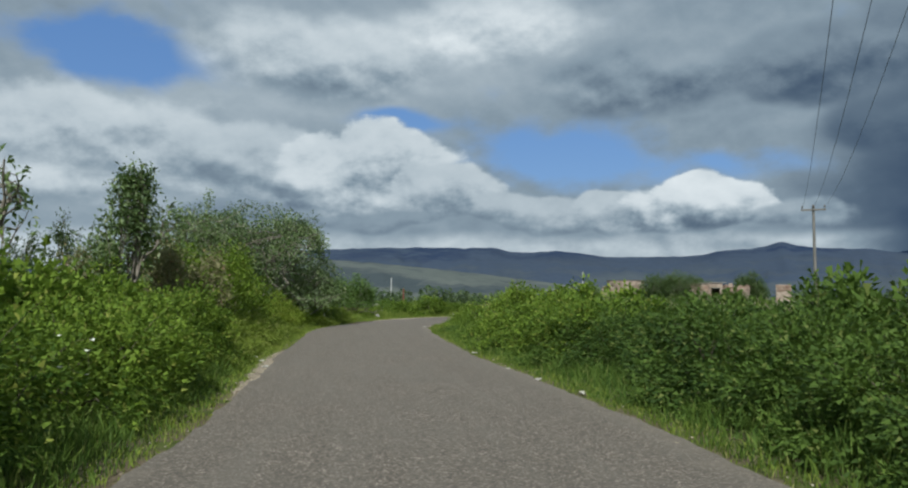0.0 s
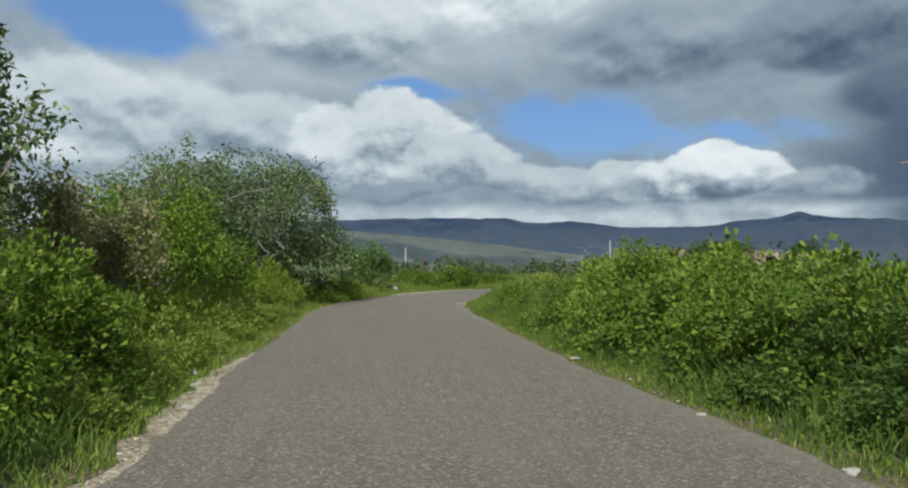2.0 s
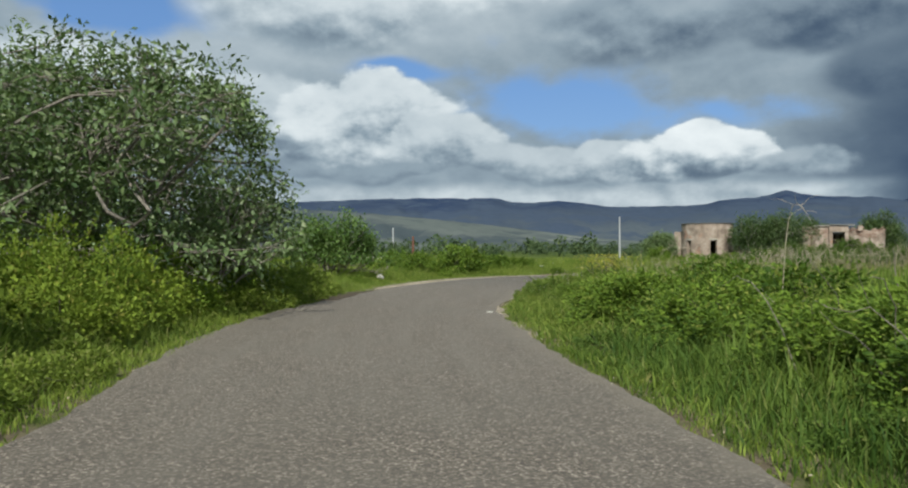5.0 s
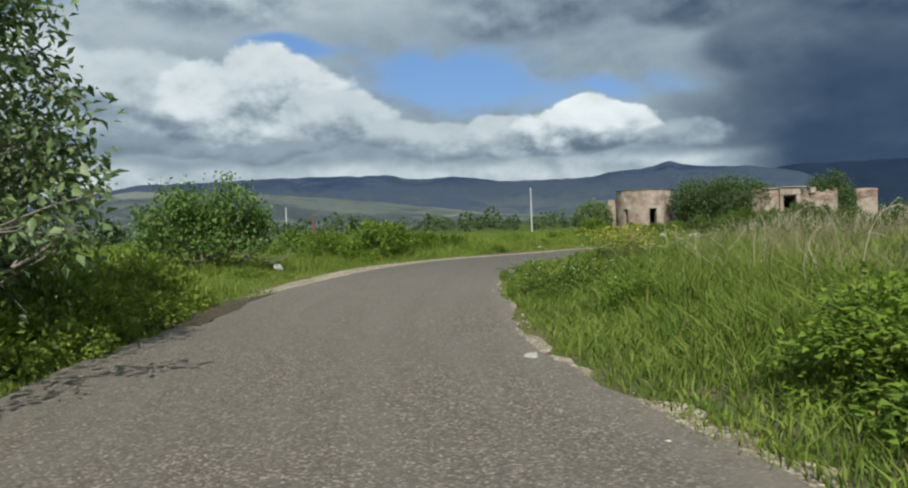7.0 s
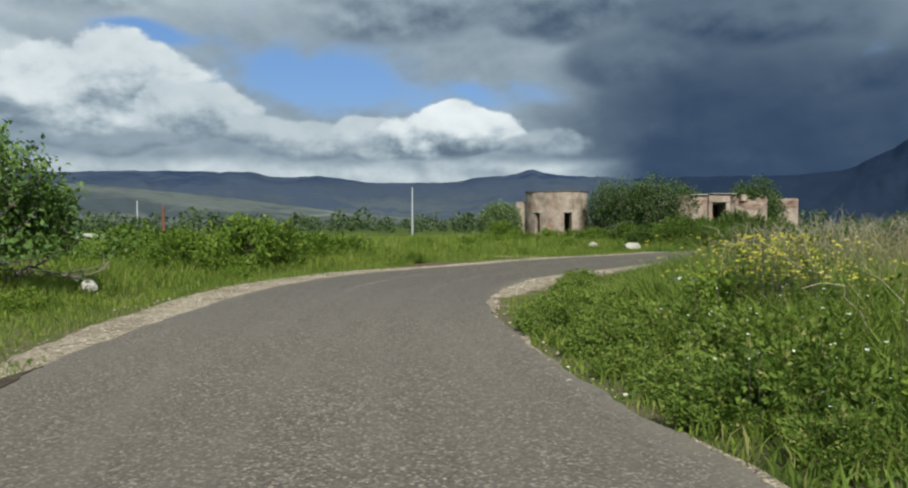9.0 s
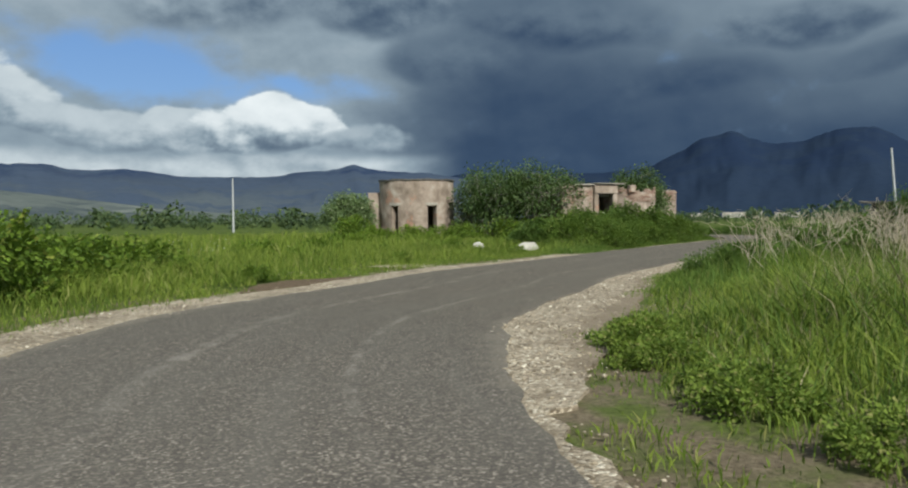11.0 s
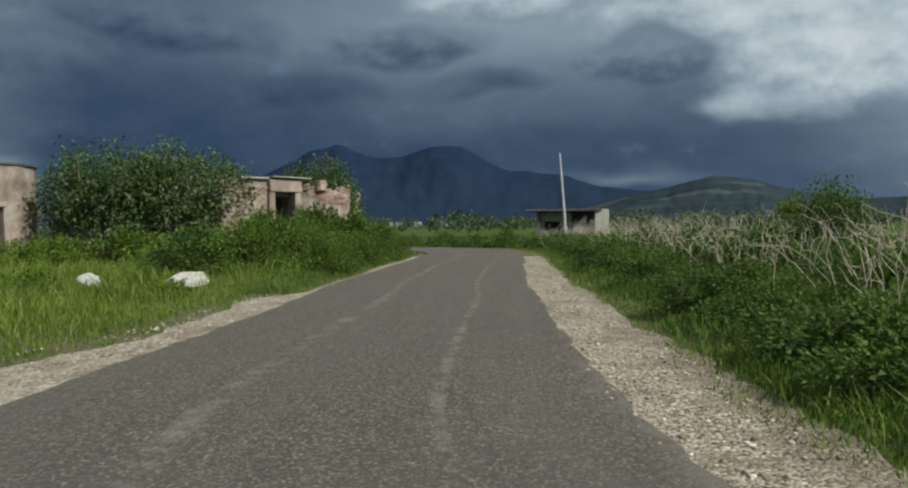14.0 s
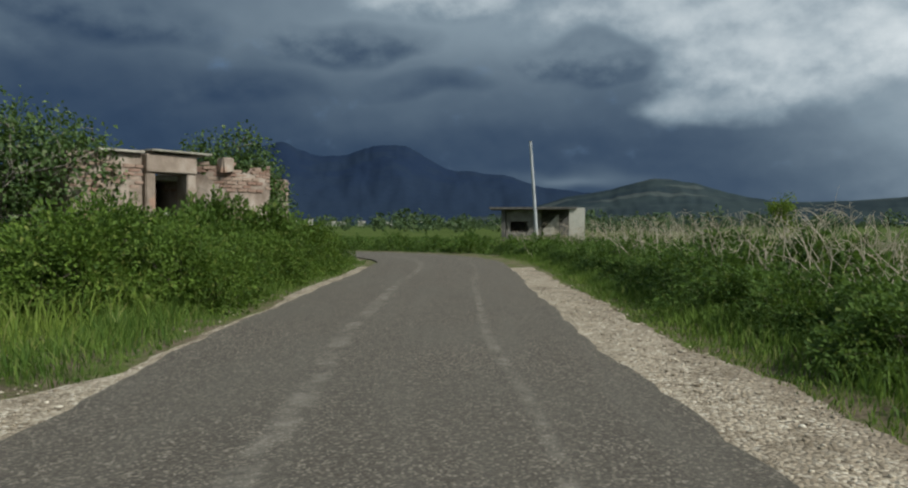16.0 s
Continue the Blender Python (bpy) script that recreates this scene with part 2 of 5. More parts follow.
BARK = surface("bark", lambda k, c: k.ramp(k.noise(k.vmath("MULTIPLY", c, (1, 1, .25)), 26.0, 6.0), [(.3, (.10, .086, .07)), (.7, (.30, .265, .22))]), .9,
               lambda k, c: k.noise(k.vmath("MULTIPLY", c, (1, 1, .2)), 40.0, 5.0), .01)
CANE = surface("dry canes", lambda k, c: k.ramp(k.noise(c, 6.0, 4.0), [(.3, (.30, .245, .17)), (.7, (.54, .47, .36))]), .8)
STEM = surface("stems", lambda k, c: k.ramp(k.noise(c, 9.0, 4.0), [(.3, (.05, .045, .03)), (.7, (.13, .11, .07))]), .85)


def asphalt_colour(k, co):
    uv = k.add("ShaderNodeTexCoord").outputs["UV"]
    sep = k.n.new("ShaderNodeSeparateXYZ")
    k.link(uv, sep.inputs[0])
    s, d = sep.outputs[0], sep.outputs[1]
    grain = k.n.new("ShaderNodeTexVoronoi")
    grain.inputs["Scale"].default_value = 60.0
    k.link(co, grain.inputs["Vector"])
    gs = k.n.new("ShaderNodeSeparateColor")
    k.link(grain.outputs["Color"], gs.inputs[0])
    stone = k.ramp(gs.outputs[0], [(.0, (.058, .050, .042)), (.6, (.112, .097, .081)), (.86, (.195, .170, .142)), (1.0, (.37, .33, .28))])
    fine = k.noise(co, 130.0, 3.0)
    c = k.mix(k.ramp(fine, [(.35, 0.0), (.7, .3)]), stone, (.12, .11, .10))
    large = k.noise(co, .5, 5.0)
    c = k.mix(k.ramp(large, [(.35, .0), (.75, .55)]), c, (.12, .11, .095))
    along = k.noise(k.vmath("MULTIPLY", uv, (.12, 1.6, 0.0)), 1.6, 4.0)
    c = k.mix(k.ramp(along, [(.45, 0.0), (.7, .4)]), c, (.15, .138, .12))
    # worn pale streaks of an old line, from the bend on
    wander = k.math("MULTIPLY", k.math("SUBTRACT", k.noise(k.vmath("MULTIPLY", uv, (.1, 0.0, 0.0)), 1.0, 1.0), .5), .5)
    total = None
    for at, wide in ((-.56, .11), (1.02, .06)):
        off = k.math("ABSOLUTE", k.math("ADD", k.math("SUBTRACT", d, at), wander))
        line = k.math("SUBTRACT", 1.0, k.step(off, wide * .4, wide * 1.3))
        total = line if total is None else k.math("MAXIMUM", total, line)
    broken = k.ramp(k.noise(co, 2.2, 6.0, .7), [(.44, .0), (.66, .8)])
    here = k.math("MULTIPLY", k.step(s, 64.0, 70.0), k.math("MULTIPLY", total, broken))
    c = k.mix(k.math("MULTIPLY", here, .62), c, (.33, .305, .27))
    warm = k.step(s, 64.0, 76.0)
    c = k.mix(k.math("MULTIPLY", warm, .9), c, k.mix(1.0, c, (.98, .95, .87), "MULTIPLY"))
    worn = k.math("SUBTRACT", 1.0, k.step(s, 58.0, 72.0))
    c = k.mix(k.math("MULTIPLY", worn, .6), c, k.mix(1.0, c, (1.56, 1.49, 1.39), "MULTIPLY"))
    edge = k.step(k.math("ADD", k.math("ABSOLUTE", d), k.math("MULTIPLY", k.math("SUBTRACT", k.noise(co, 3.0, 5.0), .5), .9)), 2.0, 2.45)
    return k.mix(k.math("MULTIPLY", edge, .6), c, (.22, .19, .15))


ASPHALT = surface("worn asphalt", asphalt_colour, .86, lambda k, c: k.noise(c, 75.0, 4.0, .7), .012, spec=.25)
def gravel_colour(k, c):
    cells = k.n.new("ShaderNodeTexVoronoi")
    cells.inputs["Scale"].default_value = 34.0
    k.link(c, cells.inputs["Vector"])
    sep = k.n.new("ShaderNodeSeparateColor")
    k.link(cells.outputs["Color"], sep.inputs[0])
    stones = k.ramp(sep.outputs[0], [(.0, (.12, .092, .062)), (.35, (.29, .236, .168)), (.8, (.47, .40, .30)), (1.0, (.70, .625, .505))])
    sand = k.ramp(k.noise(c, 48.0, 6.0, .75), [(.3, (.29, .235, .168)), (.7, (.55, .465, .35))])
    mixed = k.mix(k.ramp(k.noise(c, 2.2, 6.0, .65), [(.4, 0.0), (.64, .55)]), stones, sand)
    dirt = k.ramp(k.noise(c, 1.3, 6.0, .7), [(.48, 0.0), (.66, .75)])
    mixed = k.mix(dirt, mixed, (.16, .125, .085))
    sep = k.n.new("ShaderNodeSeparateXYZ")
    k.link(k.add("ShaderNodeTexCoord").outputs["UV"], sep.inputs[0])
    out = k.math("ADD", sep.outputs[1], k.math("MULTIPLY", k.math("SUBTRACT", k.noise(c, 1.6, 5.0, .65), .5), 1.6))
    soil = k.ramp(k.noise(c, 20.0, 6.0, .7), [(.3, (.13, .10, .07)), (.7, (.30, .24, .17))])
    return k.mix(k.math("MULTIPLY", k.step(out, 2.65, 3.25), .8), mixed, soil)


def gravel_height(k, c):
    cells = k.n.new("ShaderNodeTexVoronoi")
    cells.inputs["Scale"].default_value = 34.0
    k.link(c, cells.inputs["Vector"])
    return k.math("ADD", k.math("MULTIPLY", cells.outputs["Distance"], -.8), k.noise(c, 9.0, 6.0, .7))


GRAVEL = surface("pale gravel", gravel_colour, .95, gravel_height, .03, spec=.15)
PEBBLE = surface("loose stones", lambda k, c: k.ramp(k.n.new("ShaderNodeNewGeometry").outputs["Random Per Island"], [(.0, (.15, .12, .086)), (.35, (.31, .258, .186)), (.8, (.48, .41, .31)), (1.0, (.70, .635, .52))]), .95, spec=.12)
STONE = surface("pale stone", lambda k, c: k.ramp(k.noise(c, 14.0, 6.0, .7), [(.3, (.26, .245, .21)), (.5, (.50, .475, .41)), (.75, (.62, .59, .52))]), .9,
                lambda k, c: k.noise(c, 22.0, 6.0), .02)
GROUND = surface("field", lambda k, c: k.mix(k.ramp(k.noise(c, .035, 6.0), [(.36, 0.0), (.62, 1.0)]),
                 k.ramp(k.noise(c, 1.8, 7.0, .7), [(.3, (.042, .062, .016)), (.7, (.09, .125, .027))]),
                 k.ramp(k.noise(c, .6, 7.0, .7), [(.3, (.058, .078, .02)), (.7, (.115, .15, .038))])), 1.0,
                 lambda k, c: k.noise(c, 9.0, 6.0, .7), .08, spec=.05)
SOIL = surface("dark soil", lambda k, c: k.ramp(k.noise(c, 14.0, 7.0, .7), [(.3, (.045, .036, .026)), (.7, (.15, .12, .085))]), 1.0, lambda k, c: k.noise(c, 16.0, 6.0, .7), .05, spec=.1)
BROWN_SOIL = surface("reddish brown soil", lambda k, c: k.ramp(k.noise(c, 11.0, 7.0, .7), [(.3, (.085, .060, .036)), (.7, (.20, .150, .10))]), 1.0, lambda k, c: k.noise(c, 16.0, 6.0, .7), .05, spec=.1)
EARTH = surface("verge earth", lambda k, c: k.mix(k.ramp(k.noise(c, 1.7, 6.0), [(.42, 0.0), (.6, 1.0)]),
                k.ramp(k.noise(c, 22.0, 6.0, .7), [(.3, (.09, .07, .045)), (.7, (.26, .21, .14))]),
                k.ramp(k.noise(c, 16.0, 6.0, .7), [(.3, (.06, .08, .02)), (.7, (.15, .18, .05))])), 1.0, lambda k, c: k.noise(c, 18.0, 6.0, .7), .05, spec=.1)


def plaster_colour(k, co):
    c = k.ramp(k.noise(co, 1.6, 6.0, .6), [(.3, (.18, .137, .105)), (.5, (.33, .262, .21)), (.72, (.49, .42, .352))])
    streak = k.noise(k.vmath("MULTIPLY", co, (1.6, 1.6, .45)), 2.0, 6.0, .65)
    c = k.mix(k.ramp(streak, [(.5, 0.0), (.72, .5)]), c, (.21, .165, .125))
    bare = k.noise(co, 1.1, 5.0, .55)
    return k.mix(k.ramp(bare, [(.61, 0.0), (.65, .7)]), c, (.38, .22, .15))


PLASTER = surface("weathered plaster", plaster_colour, .92, lambda k, c: k.noise(c, 12.0, 7.0, .7), .03, spec=.15)
BRICK = surface("old brick", lambda k, c: k.mix(k.ramp(k.n.new("ShaderNodeObjectInfo").outputs["Random"], [(0, 0.0), (1, 1.0)]),
                k.ramp(k.noise(c, 12.0, 6.0), [(.3, (.20, .118, .088)), (.7, (.32, .208, .158))]),
                k.ramp(k.noise(c, 12.0, 6.0), [(.3, (.29, .205, .155)), (.7, (.46, .36, .285))])), .95, lambda k, c: k.noise(c, 40.0, 5.0), .015, spec=.1)
CONCRETE = surface("concrete", lambda k, c: k.ramp(k.noise(c, 5.0, 7.0, .65), [(.3, (.27, .24, .20)), (.7, (.50, .46, .39))]), .93, lambda k, c: k.noise(c, 20.0, 6.0), .02, spec=.15)
WOOD_POLE = surface("grey pole wood", lambda k, c: k.ramp(k.noise(k.vmath("MULTIPLY", c, (1, 1, .06)), 30.0, 5.0), [(.3, (.10, .094, .088)), (.7, (.25, .235, .215))]), .85)
POLE_GREY = surface("pale grey pole", lambda k, c: k.ramp(k.noise(k.vmath("MULTIPLY", c, (1, 1, .2)), 12.0, 5.0), [(.3, (.33, .335, .34)), (.7, (.50, .505, .51))]), .8, spec=.3)
WIRE = surface("wire", lambda k, c: k.mix(k.noise(c, 3.0), (.03, .03, .035), (.05, .05, .055)), .5)
CERAMIC = surface("insulator", lambda k, c: k.mix(k.noise(c, 9.0), (.10, .09, .085), (.16, .15, .14)), .3)


def hazed_hill_colour(low, high, patch, pale=None):
    """Slopes from low to high, haze and cloud shade put into the colours, with thickets and clearings, and pale fields
    where given.
    """
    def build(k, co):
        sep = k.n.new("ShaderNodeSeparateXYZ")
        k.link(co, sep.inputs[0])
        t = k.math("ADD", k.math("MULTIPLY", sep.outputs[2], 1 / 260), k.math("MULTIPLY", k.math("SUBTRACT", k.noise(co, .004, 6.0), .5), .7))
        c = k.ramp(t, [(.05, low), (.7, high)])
        # these patches paint cloud shade as well as thickets
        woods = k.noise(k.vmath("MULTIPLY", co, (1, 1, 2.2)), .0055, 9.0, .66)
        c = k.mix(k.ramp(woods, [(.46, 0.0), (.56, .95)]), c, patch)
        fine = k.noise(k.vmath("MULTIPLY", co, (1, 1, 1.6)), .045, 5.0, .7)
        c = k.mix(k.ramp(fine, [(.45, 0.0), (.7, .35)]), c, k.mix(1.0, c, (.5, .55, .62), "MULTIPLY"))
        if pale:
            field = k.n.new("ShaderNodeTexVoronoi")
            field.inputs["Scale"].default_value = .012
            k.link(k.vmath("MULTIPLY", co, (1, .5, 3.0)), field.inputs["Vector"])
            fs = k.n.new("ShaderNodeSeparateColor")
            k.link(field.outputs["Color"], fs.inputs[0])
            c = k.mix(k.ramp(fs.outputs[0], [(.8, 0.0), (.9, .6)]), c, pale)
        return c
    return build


# distance haze and storm cloud shade are mixed into these hill colours
HILL_HAZED = surface("wooded hills", hazed_hill_colour((.092, .110, .124), (.033, .050, .094), (.060, .080, .118)), 1.0, spec=0.0)
MASSIF_SHADED = surface("storm dark mountain", hazed_hill_colour((.0235, .036, .060), (.019, .031, .061), (.0225, .035, .061)), 1.0, spec=0.0)
FOOTHILL_HAZED = surface("grey green foothill", hazed_hill_colour((.034, .046, .050), (.020, .031, .043), (.040, .054, .056), (.085, .096, .090)), 1.0, spec=0.0)
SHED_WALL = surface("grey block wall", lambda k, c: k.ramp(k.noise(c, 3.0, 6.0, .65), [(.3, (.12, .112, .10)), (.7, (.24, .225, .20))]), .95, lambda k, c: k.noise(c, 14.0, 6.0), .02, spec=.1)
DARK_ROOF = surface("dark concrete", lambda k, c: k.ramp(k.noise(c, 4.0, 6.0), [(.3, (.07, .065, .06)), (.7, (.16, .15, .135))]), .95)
SLOPE_HAZED = surface("pale lower slopes", hazed_hill_colour((.122, .138, .126), (.116, .130, .138), (.066, .082, .090), (.21, .225, .195)), 1.0, spec=0.0)


# ---------------------------------------------------------------- mesh helpers
def mesh_of(name, verts, faces, material, smooth=False, uv=None):
    me = bpy.data.meshes.new(name)
    verts = np.asarray(verts, dtype=np.float32)
    if isinstance(faces, np.ndarray):
        me.vertices.add(len(verts))
        me.vertices.foreach_set("co", verts.ravel())
        n, size = faces.shape
        me.loops.add(n * size)
        me.loops.foreach_set("vertex_index", faces.astype(np.int32).ravel())
        me.polygons.add(n)
        me.polygons.foreach_set("loop_start", np.arange(0, n * size, size, dtype=np.int32))
        me.update(calc_edges=True)
    else:
        me.from_pydata(verts.tolist(), [], faces)
    if uv is not None:
        layer = me.uv_layers.new(name="road")
        idx = np.empty(len(me.loops), dtype=np.int32)
        me.loops.foreach_get("vertex_index", idx)
        layer.data.foreach_set("uv", np.asarray(uv, dtype=np.float32)[idx].ravel())
    me.materials.append(material)
    if smooth:
        me.shade_smooth()
    return me


def part(name, data, material, parent, label=""):
    """Links a mesh, or a bmesh, as one mesh object under a thing or a part."""
    if isinstance(data, bmesh.types.BMesh):
        me = bpy.data.meshes.new(name)
        data.to_mesh(me)
        data.free()
        me.materials.append(material)
        data = me
    ob = new(name, data)
    ob.parent = parent
    return tagged(ob, label)


def thing(name, m, label, category, group="", kind=""):
    ob = new(name)
    ob.empty_display_size = .2
    ob.matrix_world = m
    return tagged(ob, label, category, group, kind)


def tube(paths, radii, sides=5):
    """One tapered tube per path; a path is an (n, 3) array, radii an array of n each."""
    V, F, base = [], [], 0
    ang = np.linspace(0, 2 * np.pi, sides, endpoint=False)
    for p, r in zip(paths, radii):
        p = np.asarray(p, float)
        t = np.gradient(p, axis=0)
        t /= np.linalg.norm(t, axis=1, keepdims=True) + 1e-9
        ref = np.where(np.abs(t[:, 2:3]) > .9, [[1.0, 0, 0]], [[0, 0, 1.0]])
        a = np.cross(t, ref)
        a /= np.linalg.norm(a, axis=1, keepdims=True) + 1e-9
        b = np.cross(t, a)
        ring = p[:, None] + np.asarray(r)[:, None, None] * (np.cos(ang)[None, :, None] * a[:, None] + np.sin(ang)[None, :, None] * b[:, None])
        n = len(p)
        V.append(ring.reshape(-1, 3))
        i, j = np.meshgrid(np.arange(n - 1), np.arange(sides), indexing="ij")
        q = np.stack([i * sides + j, i * sides + (j + 1) % sides, (i + 1) * sides + (j + 1) % sides, (i + 1) * sides + j], -1).reshape(-1, 4)
        F.append(q + base)
        base += n * sides
    return np.concatenate(V), np.concatenate(F)


def unit(v):
    return v / (np.linalg.norm(v, axis=-1, keepdims=True) + 1e-9)


def leaf_cloud(rng, pos, way, length, ratio=.62, fold=.22, simple=False):
    """Folded pointed leaves: base, two sides, tip; simple ones are a single pointed face."""
    n = len(pos)
    way = unit(way)
    side = unit(np.cross(way, rng.normal(size=(n, 3)) * .5 + [0, 0, 1.0]))
    up = np.cross(side, way)
    L = np.asarray(length).reshape(-1, 1) * np.ones((n, 1))
    if simple:
        # half of them broadest at the stem, half broadest at the end
        blunt = np.where(rng.uniform(size=(n, 1)) < .5, 1.0, 0.0)
        wide = pos + way * L * blunt
        V = np.stack([wide - side * L * ratio * .5, wide + side * L * ratio * .5 + up * L * fold, pos + way * L * (1 - blunt)], 1).reshape(-1, 3)
        return V, np.arange(n * 3).reshape(-1, 3)
    mid = pos + way * L * .45
    a = mid + side * L * ratio * .5 + up * L * fold * .5
    b = mid - side * L * ratio * .5 + up * L * fold * .5
    tip = pos + way * L - up * L * .12
    V = np.stack([pos, a, tip, b], 1).reshape(-1, 3)
    base = np.arange(n)[:, None] * 4
    F = np.concatenate([base + [0, 1, 2], base + [0, 2, 3]], 1).reshape(-1, 3)
    return V, F


def join(parts):
    V, F, base = [], [], 0
    for v, f in parts:
        V.append(v)
        F.append(f + base)
        base += len(v)
    return np.concatenate(V), np.concatenate(F)


def arc(rng, base, end, lift, n=7, wob=.03):
    t = np.linspace(0, 1, n)[:, None]
    p = np.asarray(base) * (1 - t) + np.asarray(end) * t
    p[:, 2] += lift * np.sin(np.pi * t[:, 0])
    p[1:-1] += rng.normal(0, wob, (n - 2, 3))
    return p


# ---------------------------------------------------------------- the line of the road
CENTRE = np.array([(.8, -14), (.5, -6), (.15, 2), (-.3, 7.2), (-.95, 12.2), (-1.85, 18), (-2.55, 24), (-3.3, 31), (-3.5, 36), (-3.1, 40.5), (-2.6, 44),
                   (-1.9, 47.3), (-.9, 50.4), (.3, 53.4), (2.0, 56.0), (4.1, 57.8), (6.25, 59.45), (9.2, 61.9), (14.8, 64.9), (19.5, 67.65), (25.6, 70.9),
                   (32.0, 74.2), (36.5, 77.0), (39.4, 80.6), (40.4, 85.5), (39.6, 92), (37, 102), (32, 118)], float)


def _dense(points, n=24):
    p = np.vstack([2 * points[0] - points[1], points, 2 * points[-1] - points[-2]])
    out = []
    for i in range(1, len(p) - 2):
        t = np.linspace(0, 1, n, endpoint=False)[:, None]
        a, b, c, d = p[i - 1:i + 3]
        out.append(.5 * (2 * b + (c - a) * t + (2 * a - 5 * b + 4 * c - d) * t ** 2 + (3 * b - a - 3 * c + d) * t ** 3))
    return np.vstack(out + [points[-1:]])


LINE = _dense(CENTRE)
ARC = np.concatenate([[0], np.cumsum(np.linalg.norm(np.diff(LINE, axis=0), axis=1))])
ROAD_LENGTH = ARC[-1]


def on_road(s, d):
    """The place at s metres along the road, d metres to the right of its middle."""
    s = np.asarray(s, float)
    x, y = np.interp(s, ARC, LINE[:, 0]), np.interp(s, ARC, LINE[:, 1])
    tx = np.interp(s + .4, ARC, LINE[:, 0]) - np.interp(s - .4, ARC, LINE[:, 0])
    ty = np.interp(s + .4, ARC, LINE[:, 1]) - np.interp(s - .4, ARC, LINE[:, 1])
    n = np.hypot(tx, ty)
    return np.stack([x + d * ty / n, y - d * tx / n], -1)


def off_road(p):
    """Metres along the road and to the right of its middle, for places (n, 2)."""
    p = np.atleast_2d(p)
    i = np.argmin(((p[:, None] - LINE[None, ::3]) ** 2).sum(-1), 1) * 3
    j = np.clip(i, 2, len(LINE) - 3)
    t = LINE[j + 2] - LINE[j - 2]
    t /= np.linalg.norm(t, axis=1, keepdims=True)
    r = p - LINE[j]
    return ARC[j] + (r * t).sum(1), r[:, 0] * t[:, 1] - r[:, 1] * t[:, 0]


def s_at(x, y):
    return float(off_road((x, y))[0][0])


def wave(s, seed, size=1.0):
    """Smooth uneven values between about -1 and 1."""
    s = np.asarray(s, float) / size
    return .5 * np.sin(s * 1.3 + seed) + .3 * np.sin(s * 3.1 + seed * 2.3) + .2 * np.sin(s * 7.7 + seed * 4.1)


# ---------------------------------------------------------------- ground, road, verges
def build_ground():
    rings = np.concatenate([np.linspace(0, 120, 41)[1:], np.geomspace(130, 4200, 40)])
    ang = np.linspace(0, 2 * np.pi, 145)[:-1]
    cx, cy = 5.0, 45.0
    V = [(cx, cy, -.05)]
    for r in rings:
        x, y = cx + r * np.sin(ang), cy + r * np.cos(ang)
        s, d = off_road(np.stack([x, y], 1))
        away = np.clip((np.abs(d) - 4) / 8, 0, 1)
        z = -.05 + away * (.12 * np.sin(x * .31 + 1) * np.cos(y * .27) + .06 * np.sin(x * .9) * np.sin(y * .8))
        V += list(zip(x, y, z))
    n = len(ang)
    F = [(0, 1 + (j + 1) % n, 1 + j) for j in range(n)]
    for i in range(len(rings) - 1):
        for j in range(n):
            a, b = 1 + i * n + j, 1 + i * n + (j + 1) % n
            F.append((a, b, b + n, a + n))
    ob = new("ground", mesh_of("ground", V, F, GROUND, True))
    tagged(ob, "flat grassy valley floor with uneven green fields", "ground", kind="structure")


def strip(name, s, inner, outer, z, material, rows=5, edge_drop=.06):
    """A sheet along the road between two offsets (arrays over s), its rim turned down."""
    t = np.linspace(0, 1, rows)
    V, UV = [], []
    for k in range(-1, rows + 1):
        tt = t[min(max(k, 0), rows - 1)]
        d = inner + (outer - inner) * tt
        p = on_road(s, d)
        zz = (z(s, d) if callable(z) else np.full(len(s), z)) - (edge_drop if k in (-1, rows) else 0)
        V.append(np.column_stack([p, zz]))
        UV.append(np.column_stack([s, d]))
    V, UV = np.concatenate(V), np.concatenate(UV)
    n = len(s)
    F = []
    for k in range(rows + 1):
        for i in range(n - 1):
            a = k * n + i
            F.append((a, a + n, a + n + 1, a + 1))
    F = np.array(F)
    if V[F[n * 2][1]][0] != V[F[n * 2][0]][0]:
        e1, e2 = V[F[n * 2][1]] - V[F[n * 2][0]], V[F[n * 2][3]] - V[F[n * 2][0]]
        if np.cross(e1, e2)[2] < 0:
            F = F[:, ::-1]
    me = mesh_of(name, V, F, material, False, UV)
    me.shade_flat()
    return new(name, me)


def edge_at(s, side):
    """Half the width of the asphalt towards one side, slightly broken along its rim."""
    if side < 0:
        half = np.interp(s, [20, 30, 40, 46, 50, 56, 66, 72, 80, 86, 90, 100], [2.16, 2.06, 2.12, 2.38, 2.32, 2.12, 2.25, 2.4, 2.08, 2.08, 2.14, 2.0])
    else:
        half = np.interp(s, [20, 30, 40, 47, 53, 56, 60, 65, 70, 75, 80, 87, 95], [2.38, 2.3, 2.36, 2.46, 2.22, 2.42, 2.3, 2.1, 2.42, 2.16, 2.36, 2.02, 2.1])
    seed = 1.0 if side < 0 else 5.0
    return half + .035 * wave(s, seed, .32) + .05 * wave(s, seed + 2, 1.4)


